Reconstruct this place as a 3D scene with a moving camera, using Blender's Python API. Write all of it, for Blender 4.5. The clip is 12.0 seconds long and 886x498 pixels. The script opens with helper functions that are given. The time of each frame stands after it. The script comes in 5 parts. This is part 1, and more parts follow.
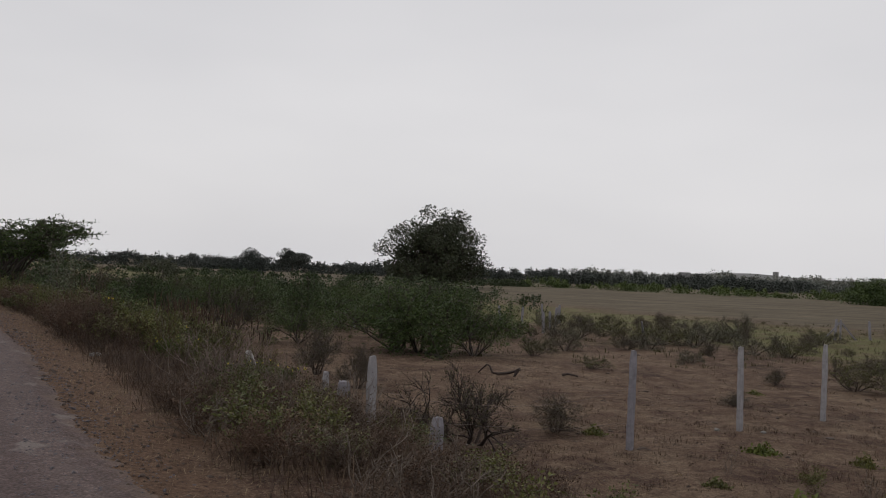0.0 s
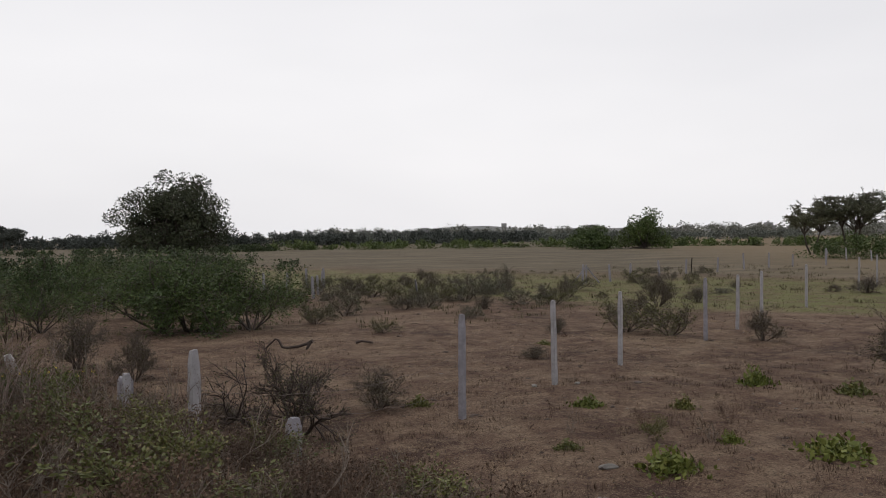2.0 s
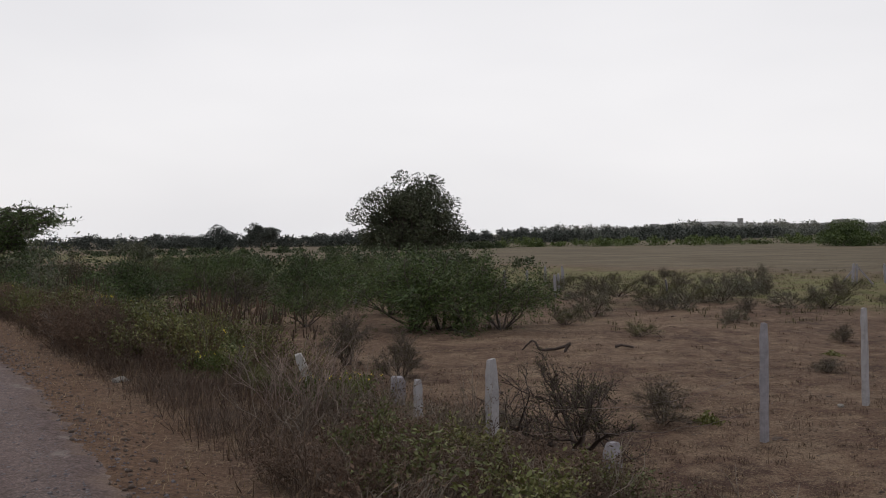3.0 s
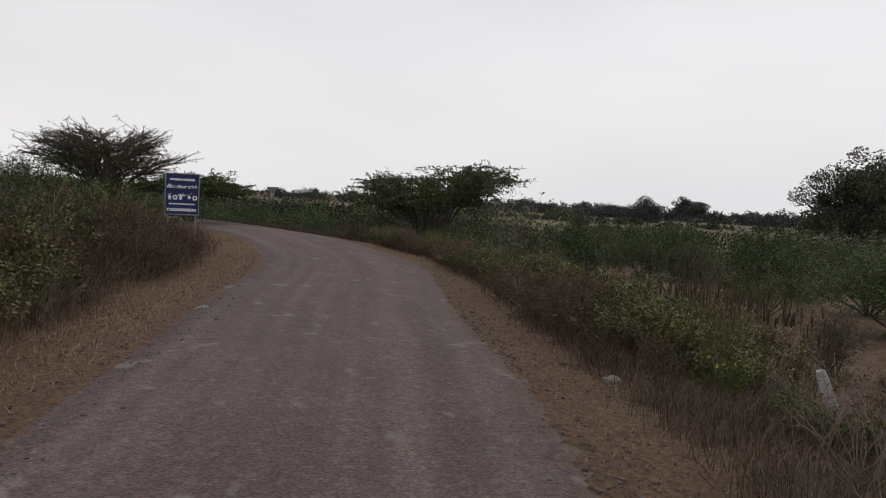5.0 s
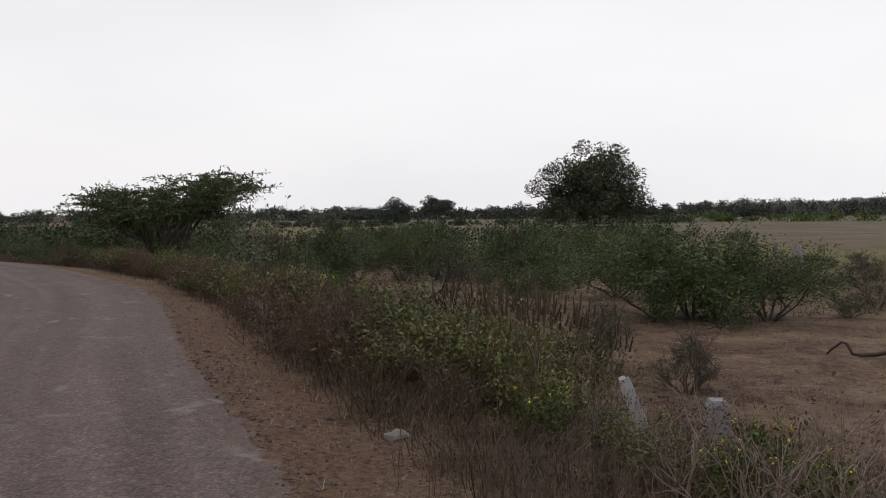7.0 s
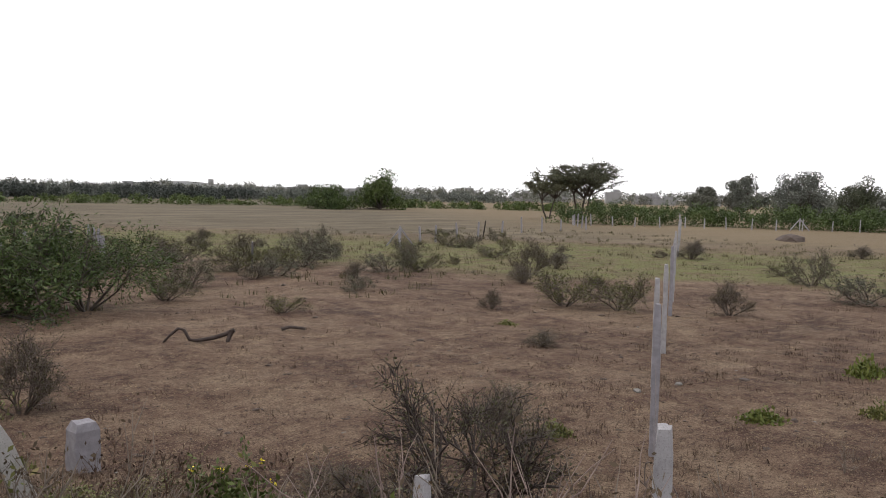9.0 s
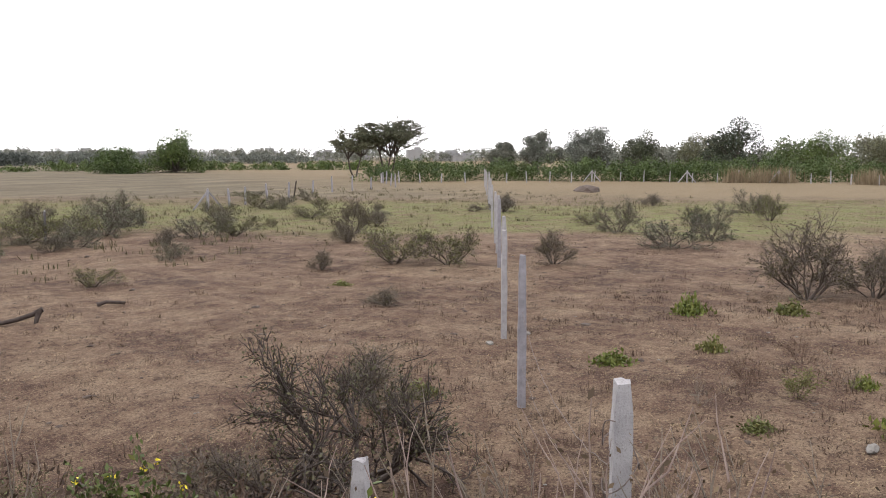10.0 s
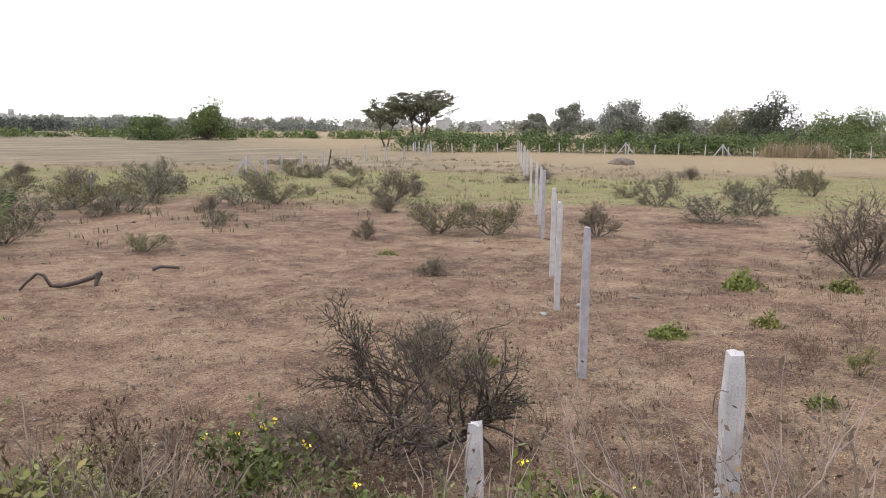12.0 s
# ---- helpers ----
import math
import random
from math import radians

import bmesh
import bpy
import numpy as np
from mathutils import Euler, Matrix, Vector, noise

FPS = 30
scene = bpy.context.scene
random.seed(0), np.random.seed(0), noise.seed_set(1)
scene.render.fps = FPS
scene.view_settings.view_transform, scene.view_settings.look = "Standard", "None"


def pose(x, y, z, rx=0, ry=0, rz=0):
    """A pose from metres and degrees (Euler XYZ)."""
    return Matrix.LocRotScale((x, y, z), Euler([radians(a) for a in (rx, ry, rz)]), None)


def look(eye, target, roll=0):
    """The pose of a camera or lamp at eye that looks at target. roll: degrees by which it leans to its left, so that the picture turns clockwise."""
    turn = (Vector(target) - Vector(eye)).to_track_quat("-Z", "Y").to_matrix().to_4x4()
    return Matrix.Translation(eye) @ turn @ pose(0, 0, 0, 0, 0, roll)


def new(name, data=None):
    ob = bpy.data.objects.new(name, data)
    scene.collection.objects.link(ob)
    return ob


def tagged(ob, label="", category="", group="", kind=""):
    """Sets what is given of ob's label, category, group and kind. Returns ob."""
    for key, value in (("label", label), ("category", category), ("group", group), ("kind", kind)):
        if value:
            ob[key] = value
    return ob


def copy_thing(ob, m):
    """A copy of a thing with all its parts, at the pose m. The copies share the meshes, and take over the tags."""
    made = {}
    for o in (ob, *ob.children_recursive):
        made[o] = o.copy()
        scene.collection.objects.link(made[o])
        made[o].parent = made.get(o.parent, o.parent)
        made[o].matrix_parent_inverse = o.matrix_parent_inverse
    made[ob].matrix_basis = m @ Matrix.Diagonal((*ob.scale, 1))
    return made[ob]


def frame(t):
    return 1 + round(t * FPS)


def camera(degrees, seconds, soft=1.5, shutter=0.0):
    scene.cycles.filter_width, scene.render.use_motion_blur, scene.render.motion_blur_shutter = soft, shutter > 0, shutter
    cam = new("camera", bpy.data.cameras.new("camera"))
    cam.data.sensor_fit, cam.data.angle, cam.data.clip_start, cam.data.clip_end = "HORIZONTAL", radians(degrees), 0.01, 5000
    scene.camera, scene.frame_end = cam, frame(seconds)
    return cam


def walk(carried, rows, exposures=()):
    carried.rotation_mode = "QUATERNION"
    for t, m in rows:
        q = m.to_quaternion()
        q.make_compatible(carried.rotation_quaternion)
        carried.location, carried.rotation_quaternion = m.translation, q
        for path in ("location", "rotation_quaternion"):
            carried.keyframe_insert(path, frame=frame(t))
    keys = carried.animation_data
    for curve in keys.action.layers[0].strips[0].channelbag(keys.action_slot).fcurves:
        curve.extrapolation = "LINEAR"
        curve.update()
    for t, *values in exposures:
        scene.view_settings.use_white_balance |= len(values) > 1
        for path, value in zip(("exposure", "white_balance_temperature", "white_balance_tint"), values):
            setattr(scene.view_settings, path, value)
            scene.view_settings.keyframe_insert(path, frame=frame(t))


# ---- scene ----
cam = camera(56.8, 12.0, soft=1.0)
PATH = [
    (0, (-0.225, 1.656, 1.483), (-0.242, 3.655, 1.533), 2.4),
    (0.5, (-0.611, 2.041, 1.555), (-0.582, 4.041, 1.61), 1.4),
    (1, (-0.817, 2.504, 1.571), (-0.538, 4.483, 1.623), -0.1),
    (1.5, (-1.149, 2.998, 1.54), (-0.644, 4.933, 1.567), -0.4),
    (2, (-1.432, 3.489, 1.526), (-0.829, 5.395, 1.491), -0.7),
    (2.5, (-1.816, 4.087, 1.519), (-1.412, 6.045, 1.482), -1.0),
    (3, (-2.209, 4.714, 1.578), (-2.14, 6.712, 1.543), -1.0),
    (3.5, (-2.551, 5.342, 1.523), (-2.923, 7.307, 1.507), 0.9),
    (3.7, (-2.671, 5.595, 1.514), (-3.212, 7.52, 1.497), 2.0),
    (5.3, (-3.957, 7.334, 1.527), (-4.881, 9.104, 1.406), 2.3),
    (5.5, (-4.019, 7.537, 1.542), (-4.958, 9.299, 1.428), 1.9),
    (6, (-4.164, 8.145, 1.522), (-5.051, 9.935, 1.436), 0.6),
    (6.5, (-4.346, 8.63, 1.513), (-5.008, 10.515, 1.425), -0.3),
    (7, (-4.463, 9.088, 1.476), (-4.801, 11.057, 1.382), -0.7),
    (7.5, (-4.57, 9.552, 1.463), (-4.438, 11.546, 1.385), 0.3),
    (9.3, (-5.112, 11.838, 1.301), (-3.736, 13.281, 1.139), 0.7),
    (9.5, (-5.123, 12.0, 1.271), (-3.668, 13.361, 1.085), 0.3),
    (10, (-5.188, 12.423, 1.276), (-3.622, 13.647, 1.051), -0.1),
    (10.5, (-5.469, 12.693, 1.293), (-3.916, 13.931, 1.057), -0.1),
    (11, (-5.5, 12.764, 1.279), (-3.97, 14.027, 1.022), -0.3),
    (11.5, (-5.503, 12.749, 1.279), (-3.961, 13.99, 0.995), 0.1),
    (12, (-5.554, 12.745, 1.278), (-4.037, 14.013, 0.982), 0.6),
]
EXPOSURES = [(0, -0.34), (0.8, -0.2), (1.5, -0.15), (2, 0.0), (2.5, 0.02), (3.5, -0.1), (5.5, -0.1), (7, 0.05), (7.7, 0.2), (9.3, 0.86), (10, 1.28), (11, 1.38), (12, 1.66)]
walk(cam, [(t, look(eye, target, roll)) for t, eye, target, roll in PATH], EXPOSURES)

# ---- light ----
SUN_EL, SUN_AZ = radians(48), radians(-60)
world = bpy.data.worlds.new("world")
scene.world = world
world.use_nodes = True
wt = world.node_tree
wt.nodes.clear()
sky = wt.nodes.new("ShaderNodeTexSky")
sky.sky_type = "NISHITA"
sky.sun_disc = False
sky.sun_elevation, sky.sun_rotation = SUN_EL, SUN_AZ
sky.dust_density, sky.air_density = 4.0, 1.2
w_co = wt.nodes.new("ShaderNodeTexCoord")
w_map = wt.nodes.new("ShaderNodeMapping")
w_map.inputs["Scale"].default_value = (1.0, 1.0, 3.2)
w_noise = wt.nodes.new("ShaderNodeTexNoise")
w_noise.inputs["Scale"].default_value = 1.1
w_noise.inputs["Detail"].default_value = 4.0
w_ramp = wt.nodes.new("ShaderNodeValToRGB")
w_ramp.color_ramp.elements[0].position, w_ramp.color_ramp.elements[0].color = 0.3, (10.2, 10.1, 10.45, 1)
w_ramp.color_ramp.elements[1].position, w_ramp.color_ramp.elements[1].color = 0.72, (12.2, 12.0, 12.2, 1)
w_mix = wt.nodes.new("ShaderNodeMixRGB")
w_mix.inputs["Fac"].default_value = 0.93
w_bg = wt.nodes.new("ShaderNodeBackground")
w_bg.inputs["Strength"].default_value = 0.08
w_out = wt.nodes.new("ShaderNodeOutputWorld")
wt.links.new(w_co.outputs["Generated"], w_map.inputs["Vector"])
wt.links.new(w_map.outputs["Vector"], w_noise.inputs["Vector"])
wt.links.new(w_noise.outputs["Fac"], w_ramp.inputs["Fac"])
wt.links.new(sky.outputs["Color"], w_mix.inputs["Color1"])
wt.links.new(w_ramp.outputs["Color"], w_mix.inputs["Color2"])
wt.links.new(w_mix.outputs["Color"], w_bg.inputs["Color"])
wt.links.new(w_bg.outputs["Background"], w_out.inputs["Surface"])

sun_data = bpy.data.lights.new("sun", "SUN")
sun_data.energy, sun_data.angle, sun_data.color = 0.5, radians(25), (1.0, 0.95, 0.88)
sun = new("sun", sun_data)
sun.matrix_world = look((math.sin(-SUN_AZ) * -40, math.cos(SUN_AZ) * 40, 50), (0, 0, 0))


# ---- materials ----
def node_mat(name):
    m = bpy.data.materials.new(name)
    m.use_nodes = True
    t = m.node_tree
    return m, t, t.nodes["Principled BSDF"]


def tex(t, kind, scale, detail=5.0, coords="Object", rough=0.55, stretch=None):
    co = t.nodes.new("ShaderNodeTexCoord")
    n = t.nodes.new(kind)
    n.inputs["Scale"].default_value = scale
    if kind == "ShaderNodeTexNoise":
        n.inputs["Detail"].default_value = detail
        n.inputs["Roughness"].default_value = rough
    if stretch:
        mp = t.nodes.new("ShaderNodeMapping")
        mp.inputs["Scale"].default_value = stretch
        t.links.new(co.outputs[coords], mp.inputs["Vector"])
        t.links.new(mp.outputs["Vector"], n.inputs["Vector"])
    else:
        t.links.new(co.outputs[coords], n.inputs["Vector"])
    return n


def ramp(t, src, stops):
    r = t.nodes.new("ShaderNodeValToRGB")
    els = r.color_ramp.elements
    while len(els) < len(stops):
        els.new(0.5)
    for e, (p, c) in zip(els, stops):
        e.position = p
        e.color = (*c, 1) if len(c) == 3 else c
    t.links.new(src, r.inputs["Fac"])
    return r


def mixc(t, fac, a, b, mode="MIX"):
    m = t.nodes.new("ShaderNodeMixRGB")
    m.blend_type = mode
    for key, v in (("Fac", fac), ("Color1", a), ("Color2", b)):
        if isinstance(v, (int, float)):
            m.inputs[key].default_value = v
        elif isinstance(v, tuple):
            m.inputs[key].default_value = (*v, 1)
        else:
            t.links.new(v, m.inputs[key])
    return m.outputs["Color"]


def bump(t, bsdf, src, strength, dist):
    b = t.nodes.new("ShaderNodeBump")
    b.inputs["Strength"].default_value, b.inputs["Distance"].default_value = strength, dist
    t.links.new(src, b.inputs["Height"])
    t.links.new(b.outputs["Normal"], bsdf.inputs["Normal"])


def gray(v):
    return (v, v, v)


def leaf_mat(name, dark, light, odd, rough=0.6, clump=0.0):
    """Leaves vary one by one and plant by plant."""
    m, t, b = node_mat(name)
    g = t.nodes.new("ShaderNodeNewGeometry")
    r = ramp(t, g.outputs["Random Per Island"], [(0.0, dark), (0.6, light), (0.93, light), (1.0, odd)])
    if clump:
        n = tex(t, "ShaderNodeTexNoise", 1 / clump, 3)
        r = ramp(t, n.outputs["Fac"], [(0.3, dark), (0.6, light), (0.8, odd)])
    o = t.nodes.new("ShaderNodeObjectInfo")
    rr = ramp(t, o.outputs["Random"], [(0.0, (0.75, 0.78, 0.75)), (1.0, (1.25, 1.15, 1.0))])
    t.links.new(mixc(t, 1.0, r.outputs["Color"], rr.outputs["Color"], "MULTIPLY"), b.inputs["Base Color"])
    b.inputs["Roughness"].default_value = rough
    b.inputs["Specular IOR Level"].default_value = 0.25
    return m


def bark_mat(name, a, c):
    m, t, b = node_mat(name)
    n = tex(t, "ShaderNodeTexNoise", 14, 5, stretch=(1, 1, 0.3))
    t.links.new(ramp(t, n.outputs["Fac"], [(0.3, a), (0.7, c)]).outputs["Color"], b.inputs["Base Color"])
    b.inputs["Roughness"].default_value = 0.9
    bump(t, b, n.outputs["Fac"], 0.5, 0.02)
    return m


M_LEAF = leaf_mat("leaf_prosopis", (0.022, 0.038, 0.012), (0.056, 0.088, 0.026), (0.1, 0.118, 0.04))
M_LEAF_CASSIA = leaf_mat("leaf_cassia", (0.038, 0.056, 0.014), (0.08, 0.102, 0.027), (0.145, 0.142, 0.044))
# Skyline leaves: greyed in the base colour to imitate haze over distance.
M_LEAF_SKYLINE = leaf_mat("leaf_skyline_haze", (0.036, 0.043, 0.04), (0.056, 0.065, 0.06), (0.078, 0.086, 0.077), clump=5.0)
M_BRUSH = leaf_mat("reddish_dry_brush", (0.048, 0.031, 0.025), (0.1, 0.068, 0.053), (0.17, 0.128, 0.094), 0.8)
M_LEAF_BIG = leaf_mat("leaf_dark_tree", (0.0208, 0.0281, 0.0165), (0.0414, 0.0513, 0.029), (0.0745, 0.0745, 0.0414), clump=1.8)
# Dusty grey-green; its paleness also stands for haze on trees behind the far fence.
M_LEAF_DUSTY = leaf_mat("leaf_dusty", (0.0572, 0.0647, 0.0457), (0.099, 0.107, 0.0685), (0.152, 0.145, 0.099))
M_LEAF_FRESH = leaf_mat("leaf_fresh", (0.0563, 0.0795, 0.0166), (0.112, 0.132, 0.0331), (0.172, 0.166, 0.053))
M_LEAF_WEED = leaf_mat("leaf_weed", (0.0557, 0.0676, 0.0239), (0.103, 0.111, 0.0397), (0.158, 0.134, 0.0636))
M_LEAF_SCRUB = leaf_mat("leaf_far_scrub", (0.024, 0.036, 0.016), (0.05, 0.068, 0.028), (0.08, 0.09, 0.04), clump=1.0)
M_LEAF_OLIVE = leaf_mat("leaf_thorn_shrub", (0.0464, 0.0464, 0.0232), (0.0828, 0.0762, 0.0397), (0.112, 0.0861, 0.053))
M_LEAF_HEDGE = leaf_mat("leaf_hedge", (0.035, 0.055, 0.018), (0.075, 0.108, 0.032), (0.1, 0.13, 0.04), clump=2.2)
# Pale grey-green: distance haze is put into the leaf colour itself.
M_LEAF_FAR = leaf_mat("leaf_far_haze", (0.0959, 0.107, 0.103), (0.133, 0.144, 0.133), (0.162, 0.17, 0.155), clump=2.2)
M_STRAW = leaf_mat("dry_grass", (0.0547, 0.0388, 0.0283), (0.107, 0.0798, 0.057), (0.15, 0.119, 0.0821), 0.8)
M_STRAW_PALE = leaf_mat("pale_dry_grass", (0.138, 0.104, 0.0721), (0.218, 0.174, 0.121), (0.26, 0.214, 0.151), 0.8)
M_STRAW_DARK = leaf_mat("dark_dry_stalks", (0.041, 0.0257, 0.0205), (0.0818, 0.054, 0.0412), (0.12, 0.0848, 0.0616), 0.8)
M_SEED = leaf_mat("seed_heads", (0.03, 0.02, 0.016), (0.06, 0.042, 0.032), (0.09, 0.06, 0.045), 0.9)
M_YELLOW = leaf_mat("yellow_petals", (0.62, 0.5, 0.03), (0.8, 0.66, 0.05), (0.85, 0.75, 0.1))
M_GRASS = leaf_mat("green_grass", (0.082, 0.0924, 0.0342), (0.137, 0.14, 0.0582), (0.192, 0.164, 0.089), 0.8)
M_BARK = bark_mat("bark", (0.0331, 0.0252, 0.0199), (0.0795, 0.0629, 0.053))
M_TWIG = bark_mat("dry_twig", (0.0251, 0.0167, 0.014), (0.0567, 0.0402, 0.0335))
M_STALK = bark_mat("dry_stalk", (0.13, 0.09, 0.08), (0.25, 0.19, 0.165))
M_TWIG_GREY = bark_mat("grey_brown_twig", (0.05, 0.037, 0.03), (0.11, 0.085, 0.07))
M_TWIG_PALE = bark_mat("pale_twig", (0.1, 0.078, 0.062), (0.19, 0.155, 0.125))


def stone_mat(name, a, b_, stain, scale=9.0):
    m, t, b = node_mat(name)
    big = tex(t, "ShaderNodeTexNoise", scale, 6)
    fine = tex(t, "ShaderNodeTexNoise", scale * 12, 3)
    c = ramp(t, big.outputs["Fac"], [(0.3, a), (0.62, b_)]).outputs["Color"]
    c = mixc(t, ramp(t, fine.outputs["Fac"], [(0.55, gray(0)), (0.75, gray(0.7))]).outputs["Color"], c, stain)
    t.links.new(c, b.inputs["Base Color"])
    b.inputs["Roughness"].default_value = 0.9
    bump(t, b, fine.outputs["Fac"], 0.5, 0.01)
    return m


M_POST = stone_mat("weathered_white_post", (0.215, 0.204, 0.215), (0.307, 0.296, 0.307), (0.112, 0.102, 0.102))
M_POST_GREY = stone_mat("grey_granite_post", (0.157, 0.15, 0.167), (0.236, 0.224, 0.247), (0.0986, 0.0893, 0.0929))
M_POST_WHITE = stone_mat("flaking_whitewash", (0.307, 0.296, 0.286), (0.367, 0.357, 0.347), (0.102, 0.0868, 0.0766))
M_STONE = stone_mat("pale_stone", (0.123, 0.112, 0.103), (0.188, 0.178, 0.164), (0.0855, 0.0684, 0.0581))
M_CLOD = stone_mat("dark_clod", (0.041, 0.0274, 0.0219), (0.0775, 0.0547, 0.0433), (0.0274, 0.0205, 0.0182))
M_WIRE = stone_mat("rusty_wire", (0.08, 0.06, 0.055), (0.16, 0.13, 0.12), (0.1, 0.05, 0.03), 40)
M_CHIP = stone_mat("blue_grey_chippings", (0.07, 0.062, 0.07), (0.13, 0.118, 0.128), (0.05, 0.042, 0.045), 20)
# Whitewash and window openings in close pale tones, with distance haze in the colour.
M_WALL = stone_mat("whitewashed_wall", (0.24, 0.235, 0.235), (0.278, 0.274, 0.274), (0.216, 0.211, 0.211), 0.5)
M_WIN = stone_mat("hazed_opening", (0.2, 0.2, 0.21), (0.25, 0.25, 0.26), (0.2, 0.2, 0.2), 0.5)
M_BLUE = stone_mat("blue_enamel", (0.012, 0.02, 0.075), (0.018, 0.03, 0.1), (0.03, 0.04, 0.1), 3)
M_WHITE = stone_mat("white_lettering", (0.7, 0.7, 0.74), (0.8, 0.8, 0.84), (0.6, 0.6, 0.64), 3)
# Ridge: the haze is painted in as a flat pale grey.
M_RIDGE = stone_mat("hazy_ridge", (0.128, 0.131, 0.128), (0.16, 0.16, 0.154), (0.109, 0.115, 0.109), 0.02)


def ground_mat():
    m, t, b = node_mat("dry_field_soil")
    soil = tex(t, "ShaderNodeTexNoise", 0.3, 9, rough=0.7)
    fine = tex(t, "ShaderNodeTexNoise", 7.0, 8, rough=0.75)
    litter = tex(t, "ShaderNodeTexNoise", 1.9, 10, rough=0.8)
    crumbs = tex(t, "ShaderNodeTexNoise", 17.0, 6, rough=0.8)
    grain = tex(t, "ShaderNodeTexNoise", 60.0, 3)
    c = ramp(t, soil.outputs["Fac"], [(0.39, (0.052, 0.03, 0.024)), (0.47, (0.09, 0.054, 0.04)), (0.55, (0.13, 0.086, 0.061)), (0.64, (0.172, 0.123, 0.087))]).outputs["Color"]
    straw = ramp(t, litter.outputs["Fac"], [(0.48, gray(0)), (0.6, gray(0.6))]).outputs["Color"]
    c = mixc(t, straw, c, (0.225, 0.165, 0.113))
    mulch = ramp(t, litter.outputs["Fac"], [(0.37, gray(0.7)), (0.46, gray(0))]).outputs["Color"]
    c = mixc(t, mulch, c, (0.046, 0.027, 0.021))
    dark = ramp(t, fine.outputs["Fac"], [(0.39, gray(0.75)), (0.46, gray(0))]).outputs["Color"]
    c = mixc(t, dark, c, (0.0418, 0.0259, 0.0198))
    c = mixc(t, ramp(t, crumbs.outputs["Fac"], [(0.54, gray(0)), (0.65, gray(0.7))]).outputs["Color"], c, (0.208, 0.158, 0.103))
    bits = tex(t, "ShaderNodeTexNoise", 34.0, 4, rough=0.7)
    c = mixc(t, ramp(t, bits.outputs["Fac"], [(0.36, gray(0.9)), (0.47, gray(0))]).outputs["Color"], c, (0.034, 0.022, 0.017))
    c = mixc(t, ramp(t, bits.outputs["Fac"], [(0.57, gray(0)), (0.67, gray(0.7))]).outputs["Color"], c, (0.24, 0.19, 0.13))
    # grass growing in a band across the field, ploughed soil beyond it
    co = t.nodes.new("ShaderNodeTexCoord")
    sep = t.nodes.new("ShaderNodeSeparateXYZ")
    t.links.new(co.outputs["Object"], sep.inputs["Vector"])

    def calc(op, a, v):
        n = t.nodes.new("ShaderNodeMath")
        n.operation = op
        for i, k in enumerate((a, v)):
            if isinstance(k, (int, float)):
                n.inputs[i].default_value = k
            else:
                t.links.new(k, n.inputs[i])
        return n.outputs[0]

    s = calc("ADD", calc("MULTIPLY", sep.outputs["X"], 0.8), calc("MULTIPLY", sep.outputs["Y"], 0.6))
    wob = calc("MULTIPLY", calc("SUBTRACT", tex(t, "ShaderNodeTexNoise", 0.13, 5).outputs["Fac"], 0.5), 26.0)
    s2 = calc("ADD", s, wob)
    band = ramp(t, calc("DIVIDE", s2, 160.0), [(0.215, gray(0)), (0.25, gray(1)), (0.345, gray(1)), (0.4, gray(0))]).outputs["Color"]
    patchy = ramp(t, tex(t, "ShaderNodeTexNoise", 0.9, 6, rough=0.7).outputs["Fac"], [(0.36, gray(0.15)), (0.6, gray(0.9))]).outputs["Color"]
    c = mixc(t, mixc(t, 1.0, band, patchy, "MULTIPLY"), c, (0.12, 0.126, 0.05))
    far = ramp(t, calc("DIVIDE", s2, 160.0), [(0.37, gray(0)), (0.43, gray(1))]).outputs["Color"]
    rows = tex(t, "ShaderNodeTexNoise", 0.25, 6, stretch=(0.35, 1.6, 1), rough=0.7)
    farc = ramp(t, rows.outputs["Fac"], [(0.35, (0.07, 0.058, 0.041)), (0.5, (0.112, 0.092, 0.064)), (0.64, (0.155, 0.127, 0.09))]).outputs["Color"]
    c = mixc(t, far, c, farc)
    straws = ramp(t, calc("ADD", calc("DIVIDE", sep.outputs["X"], 100.0), calc("DIVIDE", sep.outputs["Y"], -220.0)),
                  [(0.12, gray(0)), (0.4, gray(0.8))]).outputs["Color"]
    c = mixc(t, mixc(t, 1.0, far, straws, "MULTIPLY"), c, (0.167, 0.126, 0.0794))
    # sandy shoulder painted by the strip's own attribute
    at = t.nodes.new("ShaderNodeAttribute")
    at.attribute_name = "shoulder"
    sand = ramp(t, crumbs.outputs["Fac"], [(0.32, (0.036, 0.022, 0.017)), (0.44, (0.096, 0.059, 0.041)), (0.57, (0.148, 0.094, 0.063)), (0.72, (0.22, 0.152, 0.103))]).outputs["Color"]
    c = mixc(t, at.outputs["Fac"], c, sand)
    c = mixc(t, 0.35, c, ramp(t, grain.outputs["Fac"], [(0.3, gray(0.55)), (0.7, gray(1.25))]).outputs["Color"], "MULTIPLY")
    t.links.new(c, b.inputs["Base Color"])
    b.inputs["Roughness"].default_value = 0.95
    b.inputs["Specular IOR Level"].default_value = 0.1
    bump(t, b, fine.outputs["Fac"], 0.9, 0.06)
    return m


